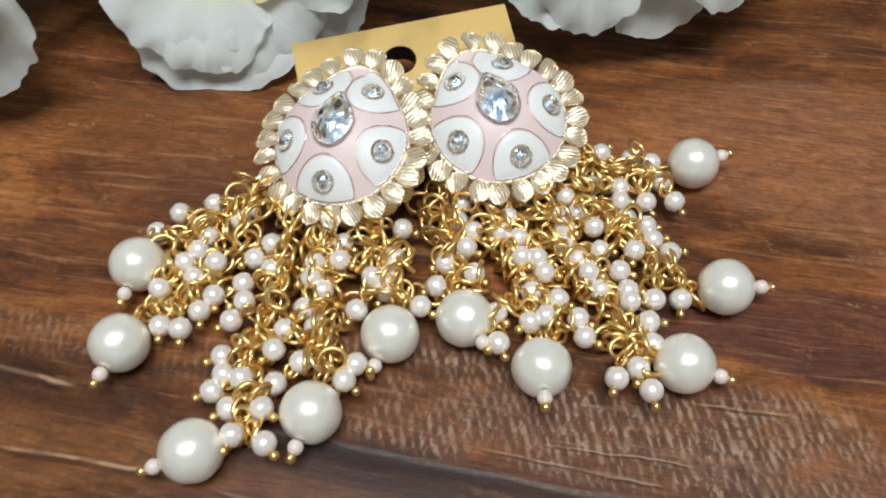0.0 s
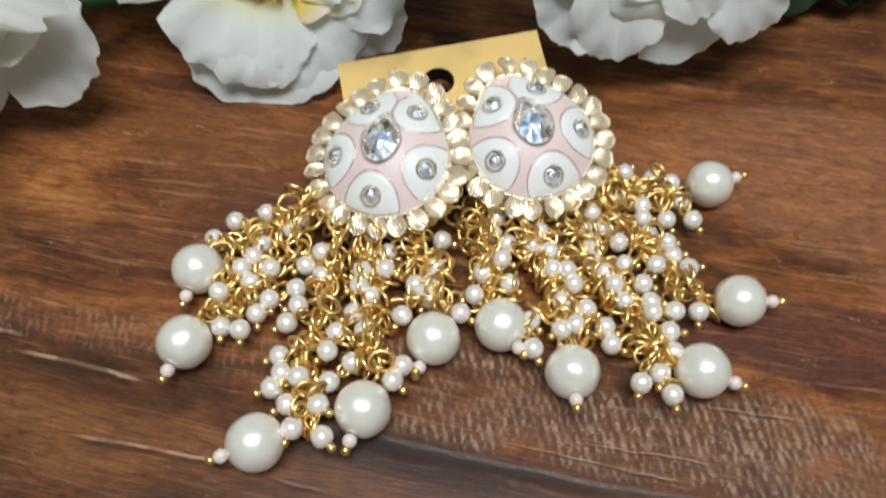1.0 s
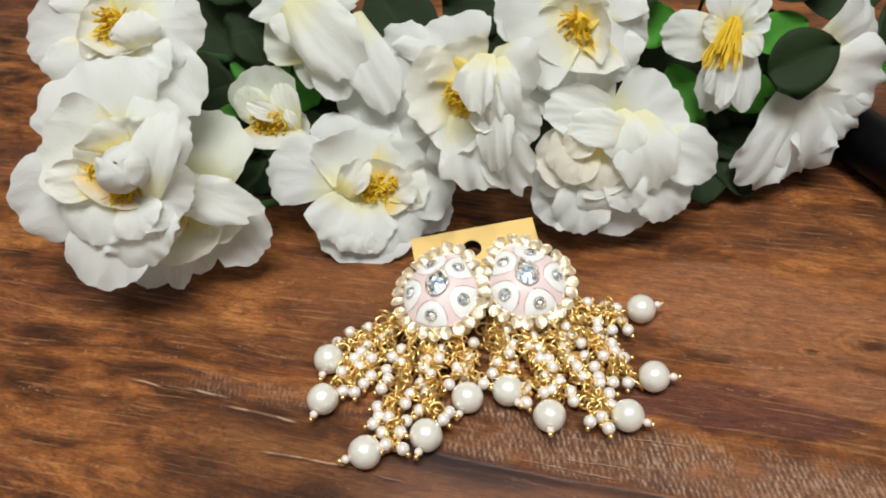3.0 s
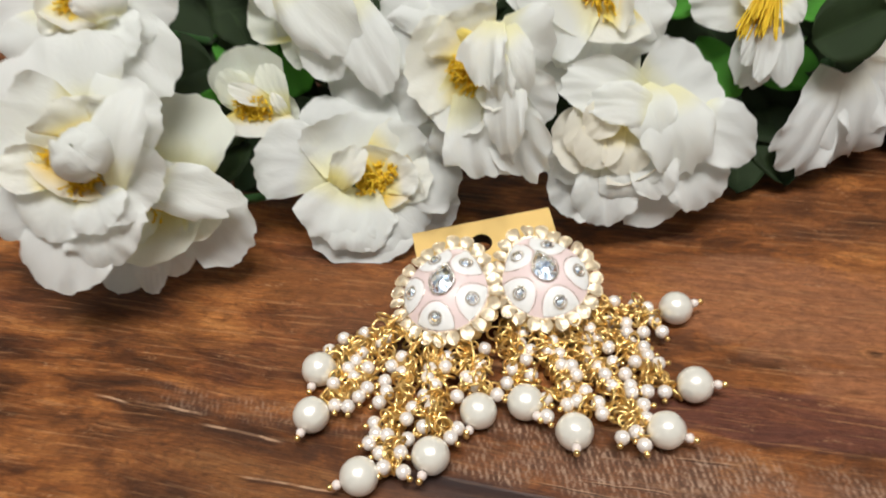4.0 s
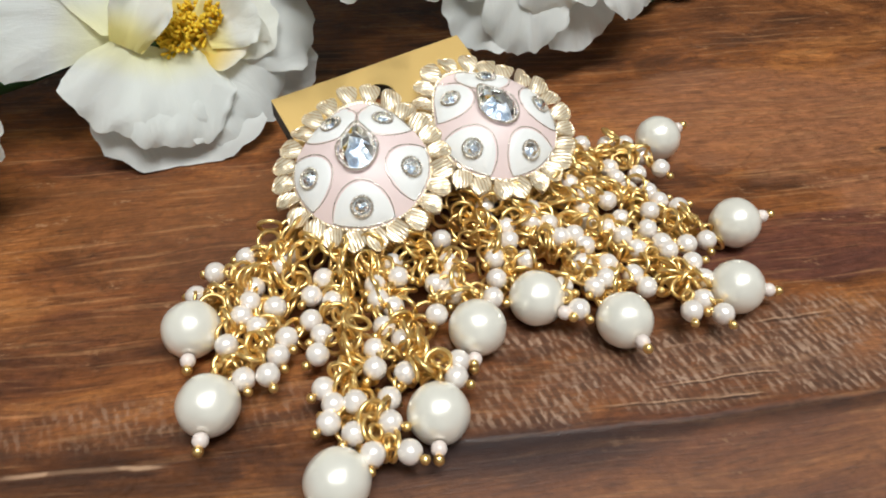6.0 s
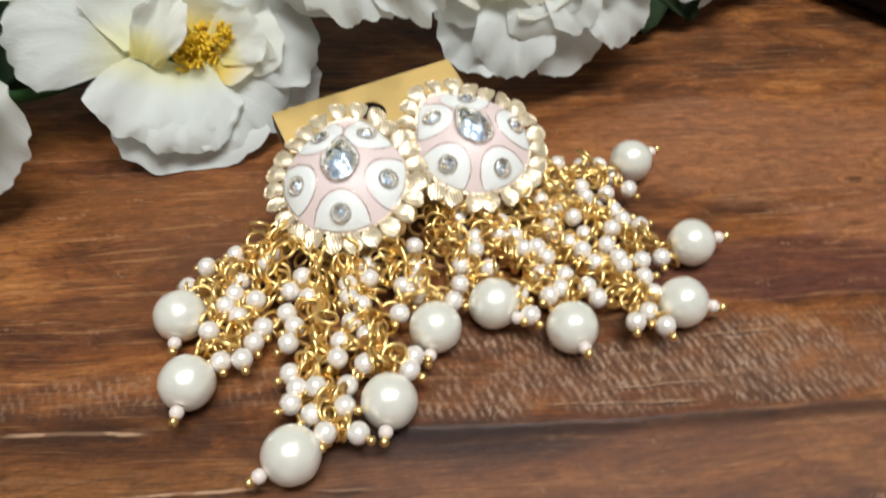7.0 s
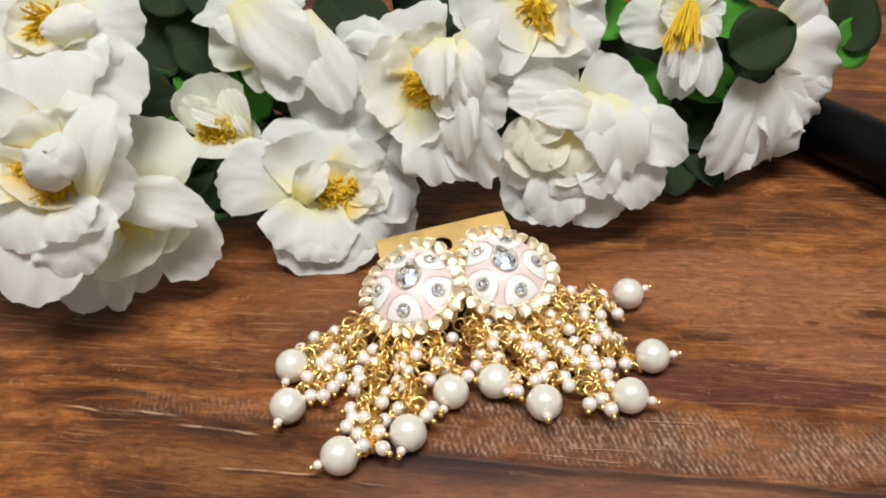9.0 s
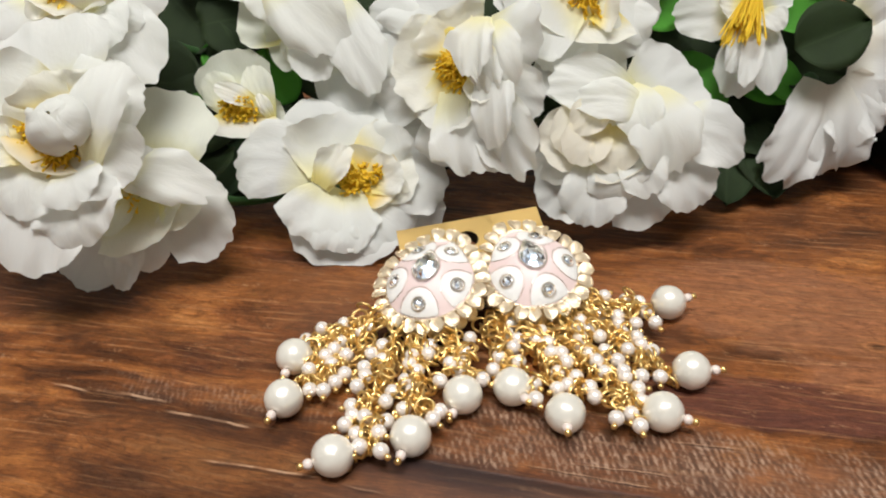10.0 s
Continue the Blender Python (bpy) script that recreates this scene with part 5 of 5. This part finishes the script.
def build_high_flower():
    f = start_flower((-125.0, 88.0, 74.0), (0.05, -0.74, 0.66), 'white silk flower with yellow centre, high in the bunch')
    f.petal((-10.1, 1.5, -2.0), (-37.9, 1.9, -2.9), 22.2, 2.94, 0.05, 0.9, PETAL)
    f.petal((-7.3, -0.5, -1.3), (-14.1, -22.5, 0.7), 32.1, 1.82, 0.06, 1, PETAL)
    f.petal((-2.7, -2.6, -0.3), (12.6, -28.4, 0.5), 27.0, 2.07, 0.05, 1, PETAL)
    f.petal((-1.9, 2.1, 0.9), (19.2, -3.5, 0.4), 20.2, 3.48, 0.06, 0.9, PETAL)
    f.petal((-8.2, 4.8, -2.0), (-16.5, 22.3, -3.0), 25.5, 3, 0.1, 0.9, PETAL)
    f.petal((-4.8, 4.7, -2.0), (5.7, 19.9, -3.0), 25.5, 3, 0.1, 0.9, PETAL)
    f.petal((-7.0, 0.6, 1.0), (-16.6, 3.1, 5.0), 18.3, -2, 0.2, 0.8, PETAL_INNER)
    f.petal((-5.5, -0.2, 0.7), (-6.9, -8.9, 5.6), 20.0, -1.03, 0.2, 0.7, PETAL_INNER)
    f.petal((2.8, -6.1, 3.0), (0.8, 3.0, 9.0), 13.1, 3, 0.15, 0.6, PETAL)
    f.petal((-0.2, -4.8, 1.8), (9.6, -14.5, 6.3), 14.9, 1.71, 0.1, 0.6, PETAL)
    f.stamens((-6.1, 2.2, 1.0), (-6.5, -1.6, 6.0), 90, 45, 5)
    f.finish()


def build_half_turned_flower():
    f = start_flower((-66.0, 102.0, 58.0), (-0.10, -0.80, 0.55), 'white silk flower half turned from the others')
    f.petal((-10.8, 3.3, -5.0), (-29.9, 10.6, -6.0), 22.4, -2, 0.15, 0.7, PETAL_CREAM)
    f.petal((-10.4, 1.5, -4.1), (-19.9, -3.6, -4.2), 16.8, -1.81, 0.15, 0.6, PETAL_CREAM)
    f.petal((0.6, -1.3, -6.3), (8.0, -23.2, -6.3), 16.8, 0.67, 0.05, 0.6, PETAL)
    f.petal((-11.1, 3.1, -3.3), (-9.6, -8.8, -2.2), 8.3, 0.62, 0.1, 0.5, PETAL_CREAM)
    f.petal((-6.7, 4.9, -1.3), (1.3, -14.0, -0.3), 13.2, 1.83, 0.08, 0.6, PETAL)
    f.petal((0.8, 13.0, -0.3), (15.9, -17.7, 0.7), 15.4, 2.46, 0.06, 0.7, PETAL)
    f.petal((-12.5, 13.7, -3.0), (-5.9, 28.2, -4.0), 23.7, 3, 0.1, 0.9, PETAL)
    f.petal((-16.3, 13.5, -3.0), (-26.8, 23.8, -4.0), 22.1, 3, 0.1, 0.9, PETAL)
    f.petal((-18.1, 17.7, 2.8), (6.4, -5.8, 4.4), 19.7, 3.59, 0.05, 0.9, PETAL)
    f.petal((-14.9, 13.0, 0.7), (-17.1, 1.9, 3.7), 16.3, 1.84, 0.1, 0.7, PETAL)
    f.finish()

build_low_flower()
build_small_flower()
build_ruffled_flower()
build_drooping_flower()
build_top_flower()
build_stamened_flower()
build_aside_flower()
build_closed_heart_flower()
build_cup_flower()
build_high_flower()
build_half_turned_flower()


# ---- leaves ----
def leaf_mesh(name, long, wide, seed, material):
    rng = random.Random(seed)
    off = Vector((rng.uniform(0, 30), rng.uniform(0, 30), 1))
    nu, nv = 8, 12
    verts, faces, uvs = [], [], []
    bend = rng.uniform(0.05, 0.30)
    for i in range(nv + 1):
        t = i / nv
        w = wide / 2 * math.sin(math.pi * min(1, 0.04 + 0.96 * t) ** 0.85) ** 0.62
        for j in range(nu + 1):
            s = 2 * j / nu - 1
            z = 0.10 * wide * abs(s) - bend * long * t * t + 0.04 * long * noise.noise(Vector((s * 1.5, t * 2, 0)) + off)
            verts.append(Vector((s * w, t * long, z)))
            uvs.append(((s + 1) / 2, t))
    row = nu + 1
    for i in range(nv):
        for j in range(nu):
            faces.append((i * row + j, i * row + j + 1, (i + 1) * row + j + 1, (i + 1) * row + j))
    return mesh_of(name, verts, faces, material, uvs=uvs)


def build_sprig(at, toward, leaves, label, seed):
    """A stem with round leaves; leaves: rows of (end, facing, length, width, bright) in mm."""
    at = Vector(at) * MM
    sprig = thing("leaf_sprig", label, "leaves", "leaf sprigs of the bunch", Matrix.Translation(at))
    tip = Vector(toward) * MM - at
    stem = [Vector((tip.x * t, tip.y * t, tip.z * t ** 0.8)) for t in [i / 8 for i in range(9)]]
    child("stem", tube_mesh("stem", stem, 1.0 * MM, STEM, 7, False, 0.6), sprig)
    for k, (end, way, long, wide, bright) in enumerate(leaves):
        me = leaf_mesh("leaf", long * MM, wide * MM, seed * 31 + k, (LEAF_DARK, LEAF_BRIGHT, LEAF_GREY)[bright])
        c = Vector(end) * MM - at
        n = Vector(way).normalized()
        grow = (c - tip * 0.4)
        grow = (grow - n * grow.dot(n)).normalized()
        side = grow.cross(n)
        m = Matrix((side, grow, n)).transposed().to_4x4()
        m.translation = c - grow * long * 0.5 * MM
        ob = child("leaf", me, sprig, m)
        thicken(ob, 0.14 * MM)
    return sprig


LEAVES = "sprig of round green silk leaves, seen or added, among the flowers"
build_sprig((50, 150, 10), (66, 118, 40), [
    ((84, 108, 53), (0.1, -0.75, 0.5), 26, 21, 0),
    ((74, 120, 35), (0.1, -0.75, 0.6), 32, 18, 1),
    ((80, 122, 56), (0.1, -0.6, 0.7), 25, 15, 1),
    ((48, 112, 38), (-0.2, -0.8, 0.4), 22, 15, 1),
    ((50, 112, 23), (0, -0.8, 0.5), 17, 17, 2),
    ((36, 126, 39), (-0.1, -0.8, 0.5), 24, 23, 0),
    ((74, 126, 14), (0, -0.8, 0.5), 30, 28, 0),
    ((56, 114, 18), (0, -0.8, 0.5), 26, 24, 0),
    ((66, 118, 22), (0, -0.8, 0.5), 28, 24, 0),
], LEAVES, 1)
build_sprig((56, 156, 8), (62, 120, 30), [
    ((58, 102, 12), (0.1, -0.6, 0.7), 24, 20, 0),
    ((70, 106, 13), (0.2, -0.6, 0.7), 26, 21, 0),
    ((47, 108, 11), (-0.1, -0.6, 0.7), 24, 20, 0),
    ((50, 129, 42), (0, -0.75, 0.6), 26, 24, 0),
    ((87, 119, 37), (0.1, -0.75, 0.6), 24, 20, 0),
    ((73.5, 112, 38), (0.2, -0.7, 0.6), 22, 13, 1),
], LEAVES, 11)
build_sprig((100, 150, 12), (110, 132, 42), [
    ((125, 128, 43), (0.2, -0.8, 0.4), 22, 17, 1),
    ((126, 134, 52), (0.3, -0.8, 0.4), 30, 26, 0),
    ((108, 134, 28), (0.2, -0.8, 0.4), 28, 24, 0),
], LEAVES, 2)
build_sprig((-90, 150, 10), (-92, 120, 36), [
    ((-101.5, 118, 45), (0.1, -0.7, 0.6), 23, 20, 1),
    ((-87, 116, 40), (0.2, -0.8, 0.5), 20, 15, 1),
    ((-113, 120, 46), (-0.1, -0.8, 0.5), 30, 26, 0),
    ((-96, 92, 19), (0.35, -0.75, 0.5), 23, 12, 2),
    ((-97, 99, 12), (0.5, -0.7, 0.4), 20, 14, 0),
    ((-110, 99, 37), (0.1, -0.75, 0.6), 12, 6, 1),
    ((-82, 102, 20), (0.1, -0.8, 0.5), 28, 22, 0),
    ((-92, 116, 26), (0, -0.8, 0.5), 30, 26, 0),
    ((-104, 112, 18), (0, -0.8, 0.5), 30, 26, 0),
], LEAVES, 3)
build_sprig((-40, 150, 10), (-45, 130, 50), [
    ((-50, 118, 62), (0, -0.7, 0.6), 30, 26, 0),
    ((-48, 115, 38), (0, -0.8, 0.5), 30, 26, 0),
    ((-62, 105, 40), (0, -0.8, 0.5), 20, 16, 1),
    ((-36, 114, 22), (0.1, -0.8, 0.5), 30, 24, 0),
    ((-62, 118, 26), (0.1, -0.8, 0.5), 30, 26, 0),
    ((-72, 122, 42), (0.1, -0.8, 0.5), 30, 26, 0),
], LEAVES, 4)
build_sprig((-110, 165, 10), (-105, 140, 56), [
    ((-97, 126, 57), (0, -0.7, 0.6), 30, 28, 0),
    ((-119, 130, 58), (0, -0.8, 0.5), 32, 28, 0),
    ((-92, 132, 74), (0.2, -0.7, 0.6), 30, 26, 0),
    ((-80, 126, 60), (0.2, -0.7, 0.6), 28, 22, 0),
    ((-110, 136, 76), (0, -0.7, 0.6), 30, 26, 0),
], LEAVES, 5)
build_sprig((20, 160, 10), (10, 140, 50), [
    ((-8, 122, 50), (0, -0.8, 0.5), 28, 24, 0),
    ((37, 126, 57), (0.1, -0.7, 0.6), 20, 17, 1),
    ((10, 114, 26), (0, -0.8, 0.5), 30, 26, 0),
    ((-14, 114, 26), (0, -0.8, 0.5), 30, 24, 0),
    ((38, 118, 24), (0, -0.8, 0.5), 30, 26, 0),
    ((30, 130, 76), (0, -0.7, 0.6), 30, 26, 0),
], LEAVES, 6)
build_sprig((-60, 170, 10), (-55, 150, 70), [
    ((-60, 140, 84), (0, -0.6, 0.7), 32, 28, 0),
    ((-35, 142, 80), (0, -0.6, 0.7), 32, 28, 0),
    ((-85, 146, 88), (0, -0.6, 0.7), 32, 28, 0),
    ((-20, 136, 62), (0, -0.7, 0.6), 32, 28, 0),
], LEAVES, 7)
# added leaves, mostly unseen, laid flat to block the light under the flowers
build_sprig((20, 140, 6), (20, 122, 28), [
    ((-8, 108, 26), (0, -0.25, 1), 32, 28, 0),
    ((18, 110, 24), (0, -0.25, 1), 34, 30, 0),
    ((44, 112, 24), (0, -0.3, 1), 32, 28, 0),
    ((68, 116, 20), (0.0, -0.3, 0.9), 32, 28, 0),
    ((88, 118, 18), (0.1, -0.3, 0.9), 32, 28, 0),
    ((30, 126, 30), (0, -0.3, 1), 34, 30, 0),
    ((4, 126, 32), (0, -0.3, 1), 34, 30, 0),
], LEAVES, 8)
# upward-facing leaves here are added to shade the table; the others fill gaps
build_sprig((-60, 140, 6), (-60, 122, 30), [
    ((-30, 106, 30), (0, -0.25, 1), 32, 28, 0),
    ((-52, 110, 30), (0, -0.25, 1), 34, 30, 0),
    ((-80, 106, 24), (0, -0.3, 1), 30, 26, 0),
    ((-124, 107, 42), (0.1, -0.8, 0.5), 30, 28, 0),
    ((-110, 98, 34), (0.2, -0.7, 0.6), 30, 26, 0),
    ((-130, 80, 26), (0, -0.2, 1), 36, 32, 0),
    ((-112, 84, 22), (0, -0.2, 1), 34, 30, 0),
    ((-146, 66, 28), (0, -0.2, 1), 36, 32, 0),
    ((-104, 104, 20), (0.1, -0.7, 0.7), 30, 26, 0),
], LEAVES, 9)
build_sprig((60, 170, 10), (60, 150, 64), [
    ((58, 140, 78), (0, -0.6, 0.7), 32, 28, 0),
    ((84, 138, 72), (0, -0.6, 0.7), 32, 28, 0),
    ((104, 144, 62), (0, -0.6, 0.7), 32, 28, 0),
    ((76, 132, 44), (0, -0.7, 0.6), 32, 28, 0),
], LEAVES, 10)


# ---- the black rod lying behind ----
def build_rod():
    a, b, r = Vector((96, 172, 10.7)) * MM, Vector((178, 10, 10.7)) * MM, 10.6 * MM
    d = (b - a).normalized()
    rod = thing("rod", "smooth black cylindrical rod lying on the table", "rod", m=Matrix.Translation(a))
    long = (b - a).length
    prof = [(0.0, r * 0.86), (0.6 * MM, r * 0.95), (1.6 * MM, r), (long - 1.6 * MM, r), (long - 0.6 * MM, r * 0.95), (long, r * 0.86)]
    s = d.cross(Vector((0, 0, 1))).normalized()
    w = s.cross(d)
    verts = [d * x + (s * math.cos(2 * math.pi * j / 32) + w * math.sin(2 * math.pi * j / 32)) * q for x, q in prof for j in range(32)]
    faces = [(i * 32 + j, i * 32 + (j + 1) % 32, (i + 1) * 32 + (j + 1) % 32, (i + 1) * 32 + j) for i in range(5) for j in range(32)]
    faces += [tuple(range(32))[::-1], tuple(160 + j for j in range(32))]
    child("shaft", mesh_of("shaft", verts, faces, RUBBER), rod)


build_rod()
